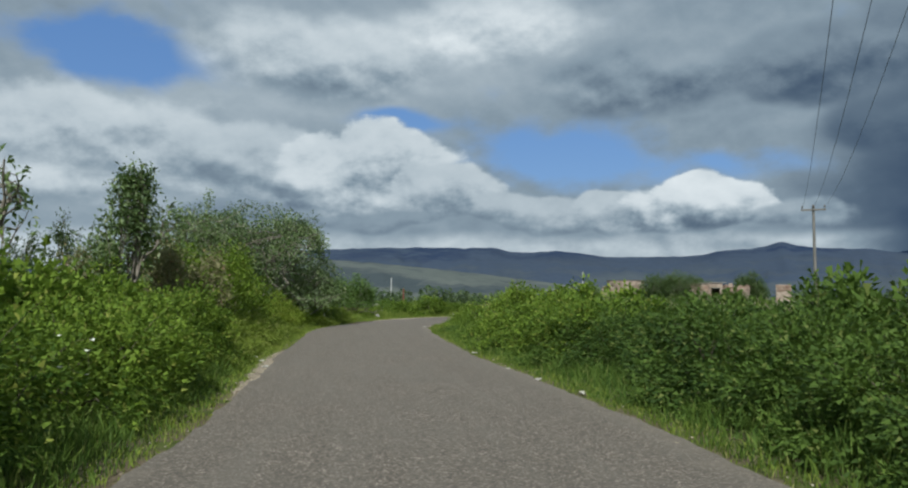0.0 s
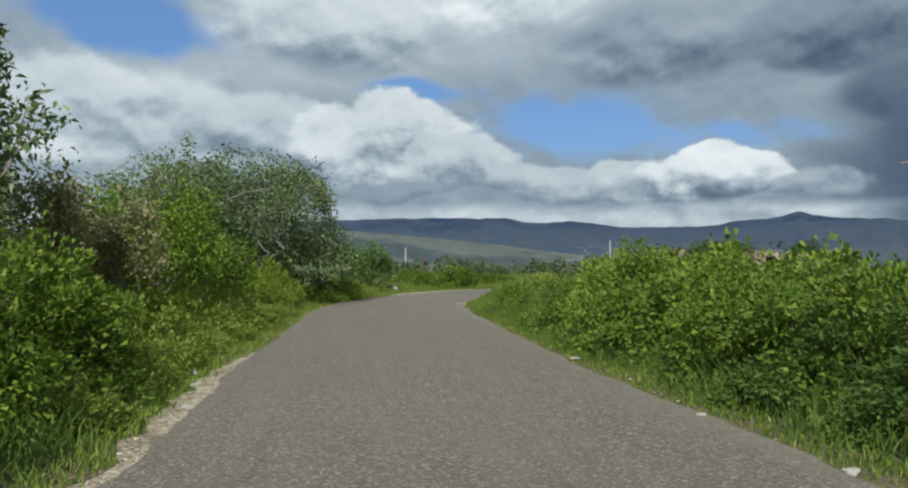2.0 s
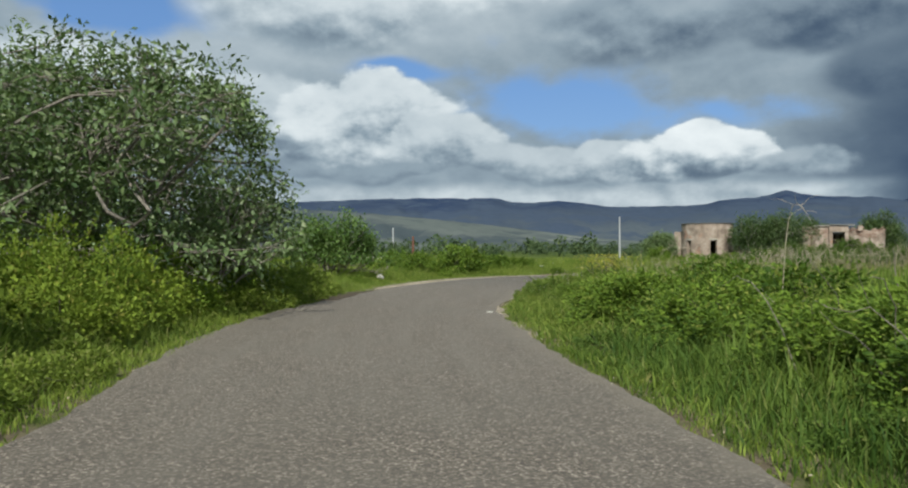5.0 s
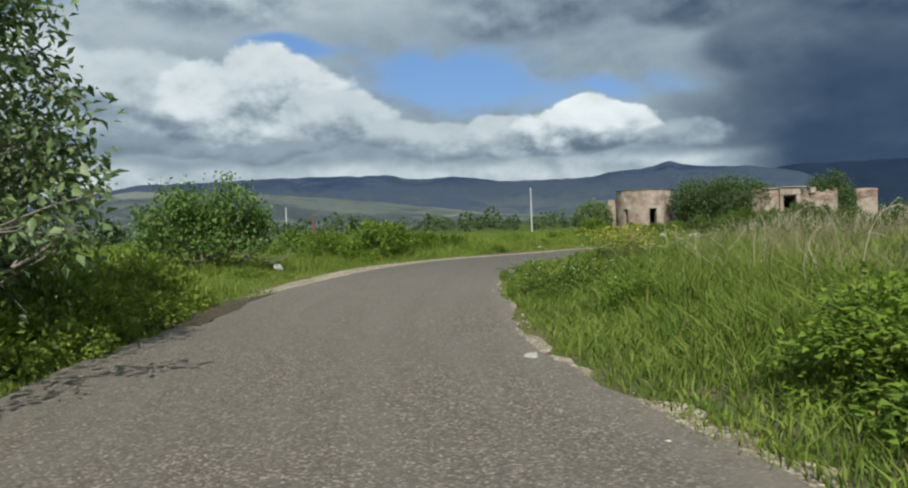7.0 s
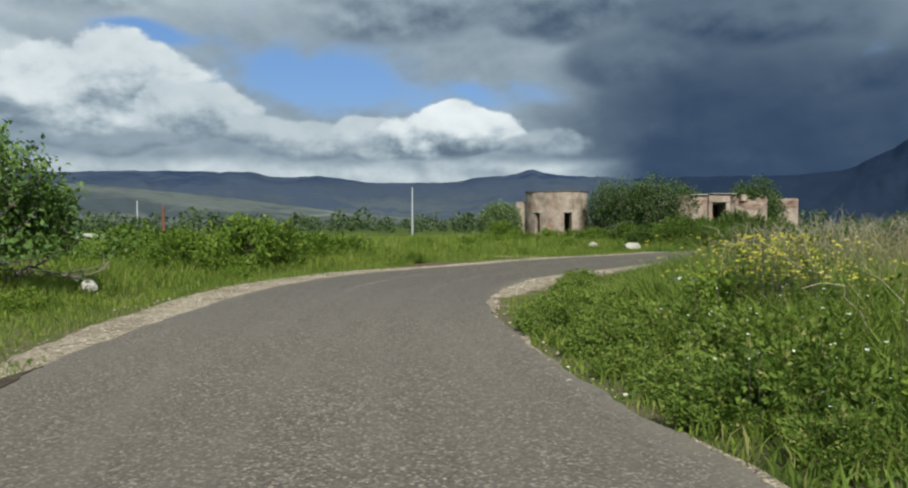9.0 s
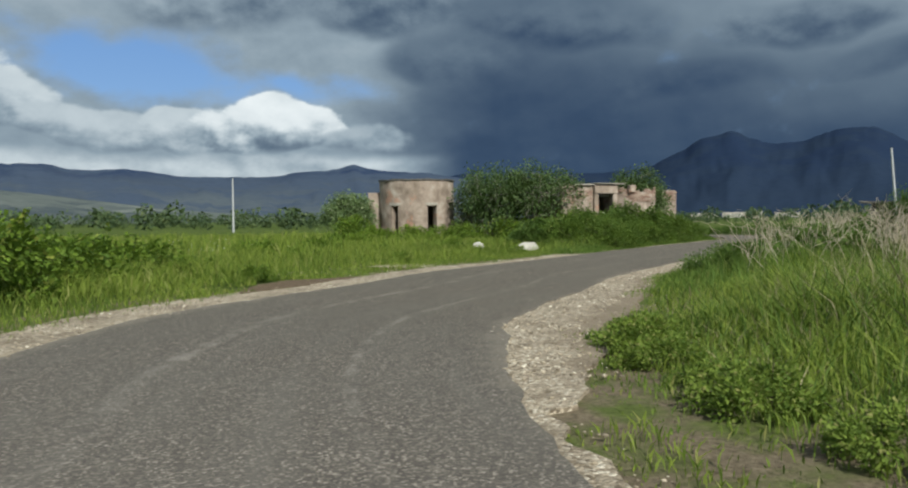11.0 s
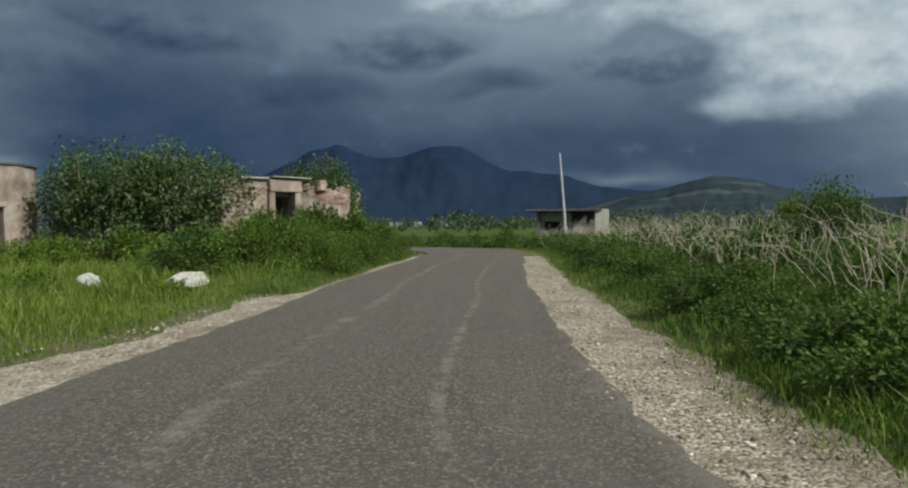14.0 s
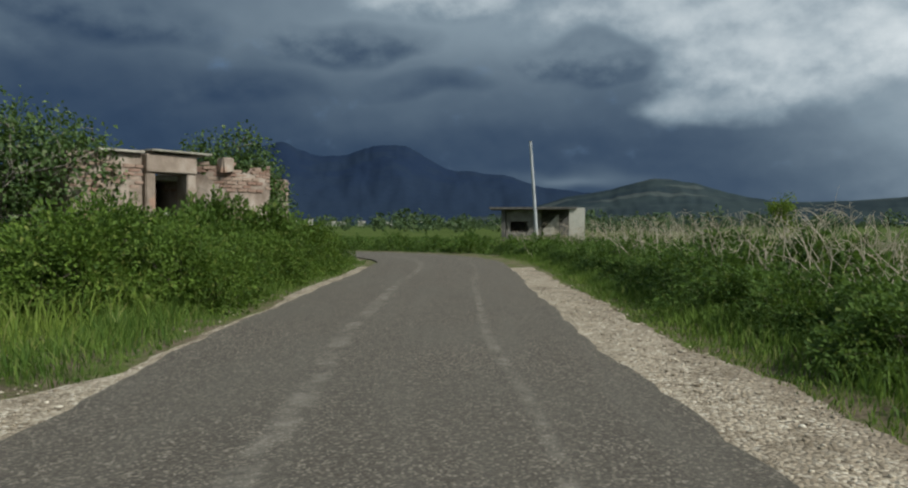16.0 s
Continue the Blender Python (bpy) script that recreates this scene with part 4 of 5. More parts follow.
def tree_meshes(seed, h, r, trunks, count, leaf, material, bare=0.0, droop=.2, low=.15, ratio=.5, slim=False, clump=.28, thick=.06):
    """A tapered trunk or several, limbs and twigs, and leaves along the twigs."""
    rng = np.random.default_rng(seed)
    wood, woodr, tips, dirs = [], [], [], []

    def limb(start, way, length, radius, depth):
        n = 7
        p = [np.array(start, float)]
        d = unit(np.array(way, float))
        for _ in range(n - 1):
            d = unit(d + rng.normal(0, .16, 3) + [0, 0, .05 if depth < 2 else -.02])
            p.append(p[-1] + d * length / (n - 1))
        p = np.array(p)
        wood.append(p)
        woodr.append(np.linspace(radius, max(radius * .35, .003), n))
        if depth >= 3 or length < .35:
            tips.append(p)
            dirs.append(d)
            return
        for i in range(rng.integers(3, 6)):
            t = rng.uniform(.35 if depth else .3, 1.0)
            at = np.array([np.interp(t, np.linspace(0, 1, n), p[:, j]) for j in range(3)])
            out = unit(rng.normal(size=3) * [1, 1, .6])
            w = unit(d * (.9 if slim else .55) + out * (.45 if slim else .9) + [0, 0, .25])
            limb(at, w, length * rng.uniform(.42, .68), radius * .5, depth + 1)
        tips.append(p[3:])
        dirs.append(d)

    for k in range(trunks):
        a = 2 * np.pi * (k + rng.uniform(-.3, .3)) / max(trunks, 1)
        lean = 0.12 if trunks == 1 else rng.uniform(.25, .75) * r / h * 1.3
        way = np.array([np.cos(a) * lean, np.sin(a) * lean, 1.0])
        limb((.12 * np.cos(a) * (trunks > 1), .12 * np.sin(a) * (trunks > 1), 0), way, h * rng.uniform(.62, .74), thick * rng.uniform(.7, 1.1), 0)
    top = max(p[:, 2].max() for p in wood)
    allx = np.concatenate(wood)
    wide = np.percentile(np.hypot(allx[:, 0], allx[:, 1]), 97)
    fit = np.array([r / wide, r / wide, h * .97 / top])
    ph = rng.uniform(0, 6.28, 4)

    def rounded(p):
        """Keeps a branch inside a lumpy rounded crown."""
        if slim:
            return p * fit
        q = p * fit
        c = np.array([0, 0, .5 * h])
        u = (q - c) / [r, r, .5 * h]
        n = np.linalg.norm(u, axis=1)
        a, e = np.arctan2(u[:, 1], u[:, 0]), u[:, 2]
        lim = .9 + .10 * np.sin(3 * a + ph[0] + e) + .08 * np.sin(5 * a + ph[1] - 3 * e) + .06 * np.sin(7 * e + ph[2] + 2 * a)
        k = np.where((n > lim) & (u[:, 2] > -.3), lim / np.maximum(n, 1e-6), 1.0)
        return c + u * k[:, None] * [r, r, .5 * h]

    fit[:2] *= 1.0 if slim else 1.3
    fit[2] *= 1.0 if slim else 1.1
    wood = [rounded(p) for p in wood]
    tips = [rounded(p) for p in tips]
    sizes = np.array([len(p) for p in tips], float)
    per = rng.choice(len(tips), count, p=sizes / sizes.sum())
    pos = np.empty((count, 3))
    for i, k in enumerate(per):
        p = tips[k]
        j = max(rng.integers(0, len(p)), rng.integers(0, len(p)))
        pos[i] = p[j]
    pos += np.clip(rng.normal(0, 1, (count, 3)), -1.6, 1.6) * clump * [.5, .5, .45]
    ok = (pos[:, 2] > low * h) & (rng.uniform(size=count) > bare)
    pos = pos[ok]
    n = len(pos)
    way = unit(rng.normal(size=(n, 3))) + unit(pos - [0, 0, h * .4]) * .5 - [0, 0, droop]
    fv, ff = leaf_cloud(rng, pos, way, leaf * rng.uniform(.55, 1.25, n), ratio)
    big = [i for i in range(len(wood)) if woodr[i][0] > .0075]
    wv, wf = tube([wood[i][::2] if woodr[i][0] < .02 else wood[i] for i in big], [woodr[i][::2] if woodr[i][0] < .02 else woodr[i] for i in big], 4)
    return mesh_of("crown", fv, ff, material), mesh_of("trunk", wv, wf, BARK, True)


def make_tree(name, x, y, label, category, meshes, turn=0.0, group=""):
    ob = thing(name, pose(x, y, -.05, 0, 0, turn), label, category, group)
    part("crown", meshes[0], None, ob)
    part("trunk", meshes[1], None, ob, "grey brown tapering trunk and limbs")
    return ob


# left side: slim saplings, a half bare tree, russet shrubs, dark shrubs
make_tree("poplar_sapling", -7.0, 16.6, "slim upright young poplar with dark leaves", "tree", tree_meshes(1, 4.3, .85, 4, 3300, .13, OLIVE, slim=True, low=.25), 20)
make_tree("poplar_sapling", -8.6, 19.5, "thin young poplar behind brambles", "tree", tree_meshes(2, 3.4, .9, 3, 2200, .13, OLIVE, slim=True, low=.3), 80)
make_tree("bare_tree", -6.9, 10.6, "half bare tree with few leaves on crooked twigs", "tree", tree_meshes(3, 3.7, 1.5, 2, 420, .13, OLIVE, low=.45), 140)
make_tree("thin_tree", -17.5, 36, "thin light green tree in the distance", "tree", tree_meshes(4, 5.4, 1.3, 2, 1500, .15, FAR_LEAF, slim=True, low=.3), 10)
make_tree("thin_tree", -21, 37.5, "thin light green tree in the distance", "tree", tree_meshes(5, 4.8, 1.2, 2, 1200, .15, FAR_LEAF, slim=True, low=.3), 60)
for x, y, sd, hh in ((-6.6, 18.4, 6, 3.0), (-6.1, 19.6, 7, 2.7), (-7.5, 20.4, 8, 3.1), (-8.4, 18.0, 9, 2.9)):
    make_tree("russet_shrub", x, y, "russet brown shrub with sparse small leaves", "shrub", tree_meshes(sd, hh, .6, 5, 2000, .10, RUSSET, low=.15, thick=.02, slim=True), sd * 40, "russet shrubs")
for x, y, sd, hh, rr in ((-7.3, 22.4, 12, 3.0, 1.7), (-8.5, 25.4, 13, 2.8, 1.6), (-8.0, 27.6, 14, 2.4, 1.4)):
    make_tree("roadside_shrub", x, y, "tall green roadside shrub behind brambles", "shrub", tree_meshes(sd, hh, rr, 8, 11000, .095, BRAMBLE, low=.02, thick=.03, clump=.42), sd * 50, "roadside shrubs")
# the large many-stemmed tree
make_tree("large_tree", -9.6, 37.0, "large many stemmed tree with glossy leaves and open crown", "tree", tree_meshes(21, 6.0, 4.5, 15, 29000, .145, OLIVE, low=.04, ratio=.5, clump=.34, thick=.07), 15)
for x, y, sd, hh, rr in ((-7.1, 36.9, 51, 3.7, 1.7), (-9.4, 35.2, 52, 3.2, 1.8), (-7.6, 39.4, 53, 3.0, 1.5)):
    make_tree("dense_shrub", x, y, "dense grey green shrub at the foot of the large tree", "shrub", tree_meshes(sd, hh, rr, 9, 5200, .12, OLIVE, low=.02, thick=.035, clump=.42), sd * 40, "tree foot shrubs")
make_tree("slim_tree", -12.9, 39.2, "slim pale green tree rising behind the large one", "tree", tree_meshes(23, 6.9, .9, 3, 2600, .17, OLIVE, slim=True, low=.25), 70)
make_tree("large_tree", -10.8, 40.0, "large many stemmed tree with glossy leaves and open crown", "tree", tree_meshes(22, 5.3, 3.0, 7, 6000, .2, OLIVE, low=.1, ratio=.5, clump=.5, thick=.06), 200)
spread(bramble_set(90, "leafy undergrowth below the large tree", BRAMBLE, 2, r=1.2, h=1.5, count=6000, leaf=.1, group="undergrowth"),
       [(-7.6, 35.2, 1, 1), (-7.0, 37.4, .85, .9), (-9.2, 35.6, 1.1, 1.1), (-8.6, 38.6, 1.1, 1.0), (-7.4, 39.6, .7, .8), (-10.6, 37, 1.2, 1.1)], RNG)
# fig beside the road, growth round the ruins
make_tree("fig_shrub", -7.1, 53.2, "rounded broad leaved fig shrub in the grass", "shrub", tree_meshes(31, 3.0, 1.8, 15, 13000, .13, FIG, low=.27, ratio=.62, clump=.42, thick=.045), 30)
for x, y, sd, hh, rr, mat in ((21.0, 81.3, 33, 4.4, 1.9, SHRUB), (23.3, 80.2, 34, 4.4, 2.0, SHRUB), (25.0, 80.4, 35, 3.4, 1.2, SHRUB), (30.2, 80.2, 36, 4.1, 1.6, SHRUB), (15.0, 86.0, 37, 2.6, 1.3, OLIVE)):
    make_tree("ruin_shrub", x, y, "dense fig like shrub overgrowing the ruin walls", "shrub", tree_meshes(sd, hh, rr, 13, 12500, .14, mat, low=.1, ratio=.6, clump=.5, thick=.05), sd * 30, "ruin shrubs")
for x, y, sd, hh, rr in ((20.15, 82.95, 41, 2.5, .8), (26.9, 77.1, 42, 1.9, .45), (24.0, 79.0, 43, 2.3, .8)):
    make_tree("dry_shrub", x, y, "half dead brown shrub against the ruin wall", "shrub", tree_meshes(sd, hh, rr, 7, 1700, .09, RUSSET, low=.1, clump=.3, thick=.025), sd * 30, "dry shrubs")
make_tree("bright_tree", 72.0, 69.0, "yellow green young tree far across the field", "tree", tree_meshes(39, 3.5, .8, 3, 1500, .2, BRAMBLE_YELLOW, low=.1, clump=.5, thick=.04), 30)
make_tree("small_tree", 21.6, 60.1, "small dark leafy tree rising over the hedge", "tree", tree_meshes(38, 2.05, .75, 5, 6500, .075, BRAMBLE_SHADE, low=.05, clump=.32, thick=.03), 30)


# ---------------------------------------------------------------- grass
def blades(rng, xy, height, width, lean=.35, z=-.05):
    n = len(xy)
    a = rng.uniform(0, 2 * np.pi, n)
    side = np.stack([np.cos(a), np.sin(a), np.zeros(n)], 1)
    b = rng.uniform(0, 2 * np.pi, n)
    bend = np.stack([np.cos(b), np.sin(b), np.zeros(n)], 1) * (rng.uniform(.1, 1, n) * lean)[:, None]
    h = height[:, None]
    p = np.column_stack([xy, np.full(n, z)])
    w = (width * rng.uniform(.6, 1.3, n))[:, None]
    m = p + bend * h * .32 + [0, 0, 1] * h * .5
    t = p + bend * h * 1.1 + [0, 0, 1] * h * (1 - .25 * lean)
    V = np.stack([p, m + side * w, m - side * w, t], 1).reshape(-1, 3)
    base = np.arange(n)[:, None] * 4
    F = np.concatenate([base + [0, 1, 2], base + [2, 1, 3]], 1).reshape(-1, 3)
    return V, F


def grass_run(seed, s0, s1, d0, d1, per_m2, height, material, label, width=.007, name="grass", patchy=.35, lean=.6):
    rng = np.random.default_rng(seed)
    n = int((s1 - s0) * abs(d1 - d0) * per_m2)
    s, d = rng.uniform(s0, s1, n), d0 + (d1 - d0) * rng.uniform(0, 1, n) ** .9
    keep = rng.uniform(size=n) < (1 - patchy) + patchy * (.5 + .5 * wave(s + d * 1.7, seed, .8))
    # bare soil beside the gravel on both sides of the bend
    keep &= ~((s > 74.8) & (s < 78) & (d < -3) & (d > -4.5 + .3 * np.sin(s * 3))) & ~((s > 70.5) & (s < 75.6) & (d > 3) & (d < 3.7 + .15 * np.sin(s * 4)))
    s, d = s[keep], d[keep]
    ramp = np.clip(np.abs(d - d0) / (abs(d1 - d0) * .45 + .01), .3, 1)
    hgt = height * ramp * rng.uniform(.45, 1.15, len(s)) * (1 + .3 * wave(s * 1.2 + d, seed + 1, 1.1))
    xy = on_road(s, d)
    for bx, by in ((16.2, 71.4), (15.3, 72.4)):
        hgt = hgt * np.clip(np.hypot(xy[:, 0] - bx, xy[:, 1] - by) / 1.5, .4, 1)
    V, F = blades(rng, xy, hgt, width, lean)
    ob = new(name, mesh_of(name, V, F, material))
    return tagged(ob, label, "grass", kind="stuff")


def grass_area(seed, x0, x1, y0, y1, per_m2, height, material, label, width=.009, name="grass", lean=.4, keep_off=3.2):
    rng = np.random.default_rng(seed)
    n = int((x1 - x0) * (y1 - y0) * per_m2)
    xy = np.stack([rng.uniform(x0, x1, n), rng.uniform(y0, y1, n)], 1)
    s, d = off_road(xy)
    xy = xy[np.abs(d) > keep_off]
    n = len(xy)
    hgt = height * rng.uniform(.5, 1.2, n) * (1 + .35 * np.sin(xy[:, 0] * .8 + seed) * np.sin(xy[:, 1] * .7))
    V, F = blades(rng, xy, hgt, width, lean)
    ob = new(name, mesh_of(name, V, F, material))
    return tagged(ob, label, "grass", kind="stuff")


grass_run(101, 10, 31, -2.3, -3.3, 560, .42, GRASS_LUSH, "long green grass leaning out over the asphalt edge")
grass_run(102, 28, 60, -2.25, -4.4, 420, .46, GRASS, "bright green verge grass in the sun")
grass_run(124, 40, 53, -2.45, -4.6, 480, .6, GRASS_BRIGHT, "long fresh yellow green verge grass", lean=.85)
grass_run(125, 28, 41, -2.35, -3.9, 420, .55, GRASS_BRIGHT, "long fresh yellow green verge grass", lean=.85)
grass_run(103, 54, 66, -3.0, -9.5, 300, .36, GRASS_BRIGHT, "short green meadow grass beside the gravel")
grass_run(104, 64, 94, -3.3, -9.5, 330, .58, GRASS_BRIGHT, "tall lush green meadow grass", width=.0085)
grass_run(105, 90, 112, -2.35, -3.6, 520, .34, GRASS_LUSH, "bright grass at the foot of the bank")
grass_run(106, 10, 44, 2.5, 3.9, 560, .46, GRASS_LUSH, "long green grass in front of the hedge")
grass_run(107, 40, 64, 2.5, 6.8, 430, .72, GRASS, "tall green roadside grass", width=.0085, lean=.8)
grass_run(126, 45, 64, 2.8, 7.6, 300, .9, GRASS_BRIGHT, "tall pale flowering grass", width=.007, lean=.8)
grass_run(108, 63, 83, 3.5, 8.5, 420, .75, GRASS_BRIGHT, "tall green grass behind the gravel verge", width=.0058, lean=.8)
grass_run(127, 63, 83, 3.5, 8.5, 160, .9, GRASS_LUSH, "taller darker grass among the pale grass", width=.0062, lean=.7)
grass_run(109, 76, 114, 3.0, 4.6, 420, .34, GRASS_LUSH, "green grass at the foot of the hedge")
grass_run(116, 62, 112, 2.75, 3.9, 330, .14, GRASS, "short tufts spreading over the gravel", patchy=.9)
grass_run(117, 56, 97, -2.6, -4.2, 330, .17, GRASS, "short tufts spreading over the gravel", patchy=.9)
grass_run(118, 12, 66, 2.2, 2.85, 420, .13, GRASS_BRIGHT, "short pale grass on the asphalt edge", patchy=.5)
grass_run(141, 73.6, 79.0, -3.35, -4.5, 420, .16, GRASS_BRIGHT, "short thin grass creeping over the bare soil", patchy=.55)
grass_run(128, 12, 54, -2.05, -2.6, 380, .13, GRASS_BRIGHT, "short pale grass on the asphalt edge", patchy=.6)
grass_run(123, 43, 60, -2.8, -7.5, 90, .8, GRASS, "tall grass growing through the weeds", width=.0085)
grass_run(119, 12, 44, -2.6, -5.0, 90, .95, GRASS, "tall grass growing through the brambles", width=.0085)
grass_run(120, 12, 44, 2.7, 4.9, 100, .8, GRASS_LUSH, "tall grass growing through the hedge", width=.0085)
grass_run(121, 76, 112, 3.4, 6.0, 90, .8, GRASS_LUSH, "tall grass growing through the low hedge")
grass_run(122, 91, 111, -2.7, -5.0, 110, .8, GRASS, "tall grass growing through the bank")
grass_run(110, 52, 76, 4.0, 9.0, 40, 1.12, GRASS_DRY, "dry straw coloured grass stalks", name="dry_grass", width=.0055, lean=.7)
grass_run(111, 74, 118, 5.0, 10.0, 45, 1.25, GRASS_DRY, "dry straw coloured stalks above the hedge", name="dry_grass", width=.006, lean=.9)
grass_run(129, 61.6, 64.2, -3.9, -6.2, 260, .10, GRASS_DRY, "pale cut grass lying beside the road", name="dry_grass", lean=1.2)
grass_area(112, -24, 30, 55, 100, 26, .6, GRASS_BRIGHT, "wide meadow of green grass", width=.022, keep_off=8.0)
# the darkened bramble colour paints cloud shade onto this far grass
grass_area(113, 30, 75, 55, 110, 10, .28, BRAMBLE_SHADE, "rough field grass", width=.03, keep_off=4.5)
grass_area(114, 5, 36, 18, 60, 8, .7, GRASS, "rough field grass", width=.025, keep_off=7.5)
grass_area(115, -26, -8, 0, 56, 7, .6, GRASS, "rough field grass", width=.025, keep_off=7.0)


def canes(seed, places, name="dry_canes", label="tangle of dead arching bramble canes", material=None):
    rng = np.random.default_rng(seed)
    paths, radii = [], []
    for x, y, h, n in places:
        for _ in range(n):
            b = np.array([x + rng.normal(0, .5), y + rng.normal(0, .5), 0])
            e = b + [rng.normal(0, .55), rng.normal(0, .55), h * rng.uniform(.55, 1.0)]
            paths.append(arc(rng, b, e, rng.uniform(.0, .35) * h, 8, .03))
            radii.append(np.linspace(.007, .0025, 8))
    v, f = tube(paths, radii, 4)
    ob = new(name, mesh_of(name, v, f, material or CANE, True))
    return tagged(ob, label, "canes", kind="stuff")


def along(s0, s1, d, h, n, step=1.2):
    out = []
    for s in np.arange(s0, s1, step):
        x, y = on_road(s, d)
        out.append((float(x), float(y), h, n))
    return out


canes(201, along(79, 116, 5.7, 1.45, 20) + along(77, 116, 7.6, 1.6, 20, 1.4), label="dead pale canes standing out of the hedge")
canes(202, along(52, 64, 5.8, 1.3, 3), label="pale dry stalks in the tall grass")
canes(203, along(39.5, 42.5, 4.6, 1.35, 8, 1.0), label="dark tangle of bare twigs at the hedge", material=BARK)


def arching_cane(x, y, h, reach, turn, seed, label="single pale dead cane arching over the hedge"):
    """One long dead cane that rises and bends over, with a few side twigs."""
    rng = np.random.default_rng(seed)
    ob = thing("dead_cane", pose(x, y, -.05, 0, 0, turn), label, "cane", "dead canes")
    t = np.linspace(0, 1, 14)
    p = np.column_stack([reach * t ** 2.2, .05 * np.sin(5 * t), h * np.sin(np.pi * .5 * np.minimum(t * 1.32, 1.55))])
    v, f = tube([p], [np.linspace(.0065, .0025, 14)], 5)
    part("stem", mesh_of("stem", v, f, CANE, True), None, ob)
    twigs = [arc(rng, p[i], p[i] + rng.normal(0, .12, 3) + [.12, 0, .1], .03, 5, .01) for i in (7, 8, 9, 10, 11, 12)]
    v, f = tube(twigs, [np.linspace(.003, .0015, 5)] * len(twigs), 4)
    tagged(part("twigs", mesh_of("twigs", v, f, CANE, True), None, ob), kind="stuff")
    return ob


for spot in ((2.3, 31.3, 1.9, .45, -50, 1), (26.2, 64.0, 1.6, .9, -60, 3), (25.6, 63.2, 1.5, .8, 120, 4), (16.0, 58.55, 1.75, .3, -20, 5),
             (28.4, 66.4, 1.45, .8, 30, 6), (22.4, 61.3, 1.5, .7, 200, 7), (2.2, 36.8, 1.35, .8, 10, 8), (3.4, 39.0, 1.4, .7, 190, 9)):
    arching_cane(*spot)


# ---------------------------------------------------------------- ruins
def ring_wall(radius, thick, height, a0, a1, openings, uneven=.0, seed=0, steps=96, rows=30):
    """A round wall from angle a0 to a1 (degrees), cut through by openings (from, to, bottom, top)."""
    bm = bmesh.new()
    rng = np.random.default_rng(seed)
    ang = np.linspace(a0, a1, steps + 1)
    cuts = sorted({0.0, *np.linspace(0, 1, rows + 1)})
    top = height + uneven * wave(ang, seed, 9.0)
    grid = {}

    def v(i, j, r):
        key = (i, j, r)
        if key not in grid:
            z = top[i] * cuts[j]
            a = radians(ang[i])
            rr = r + .03 * noise.fractal(Vector((r * math.sin(a), r * math.cos(a), z)) * 1.5, 1.0, 2.0, 4) if r == radius else r
            grid[key] = bm.verts.new((rr * math.sin(a), rr * math.cos(a), z))
        return grid[key]

    def solid(i, j):
        if not (0 <= i < steps and 0 <= j < len(cuts) - 1):
            return False
        am, zm = (ang[i] + ang[i + 1]) / 2, (cuts[j] + cuts[j + 1]) / 2 * height
        return not any(o0 < am < o1 and z0 < zm < z1 for o0, o1, z0, z1 in openings)

    inn = radius - thick
    full = abs(a1 - a0) >= 359.9
    for i in range(steps):
        for j in range(len(cuts) - 1):
            if not solid(i, j):
                continue
            bm.faces.new((v(i, j, radius), v(i, j + 1, radius), v(i + 1, j + 1, radius), v(i + 1, j, radius)))
            bm.faces.new((v(i, j, inn), v(i + 1, j, inn), v(i + 1, j + 1, inn), v(i, j + 1, inn)))
            if not solid(i, j + 1):
                bm.faces.new((v(i, j + 1, radius), v(i, j + 1, inn), v(i + 1, j + 1, inn), v(i + 1, j + 1, radius)))
            if j and not solid(i, j - 1):
                bm.faces.new((v(i, j, radius), v(i + 1, j, radius), v(i + 1, j, inn), v(i, j, inn)))
            if not solid(i - 1, j) and not (full and i == 0):
                bm.faces.new((v(i, j, radius), v(i, j, inn), v(i, j + 1, inn), v(i, j + 1, radius)))
            if not solid(i + 1, j) and not (full and i == steps - 1):
                bm.faces.new((v(i + 1, j, radius), v(i + 1, j + 1, radius), v(i + 1, j + 1, inn), v(i + 1, j, inn)))
    bmesh.ops.remove_doubles(bm, verts=bm.verts, dist=.0005)
    bmesh.ops.recalc_face_normals(bm, faces=bm.faces)
    return bm


def box(sx, sy, sz, at=(0, 0, 0), bevel=.02, jitter=0.0, seed=0):
    """A block with worn edges, standing on the point at."""
    bm = bmesh.new()
    bmesh.ops.create_cube(bm, size=1)
    bmesh.ops.scale(bm, vec=(sx, sy, sz), verts=bm.verts)
    if bevel:
        bmesh.ops.bevel(bm, geom=bm.edges[:], offset=bevel, segments=2, affect="EDGES")
    rng = random.Random(seed)
    for q in bm.verts:
        q.co += Vector((rng.uniform(-1, 1), rng.uniform(-1, 1), rng.uniform(-1, 1))) * jitter
    bmesh.ops.translate(bm, vec=(at[0], at[1], at[2] + sz / 2), verts=bm.verts)
    return bm


def brick_shapes(seed, n=5):
    out = []
    for i in range(n):
        bm = box(.25, .10, .07, (0, 0, -.035), .008, .006, seed + i)
        me = bpy.data.meshes.new("brick")
        bm.to_mesh(me)
        bm.free()
        me.materials.append(BRICK)
        out.append(me)
    return out


BRICKS = brick_shapes(3)


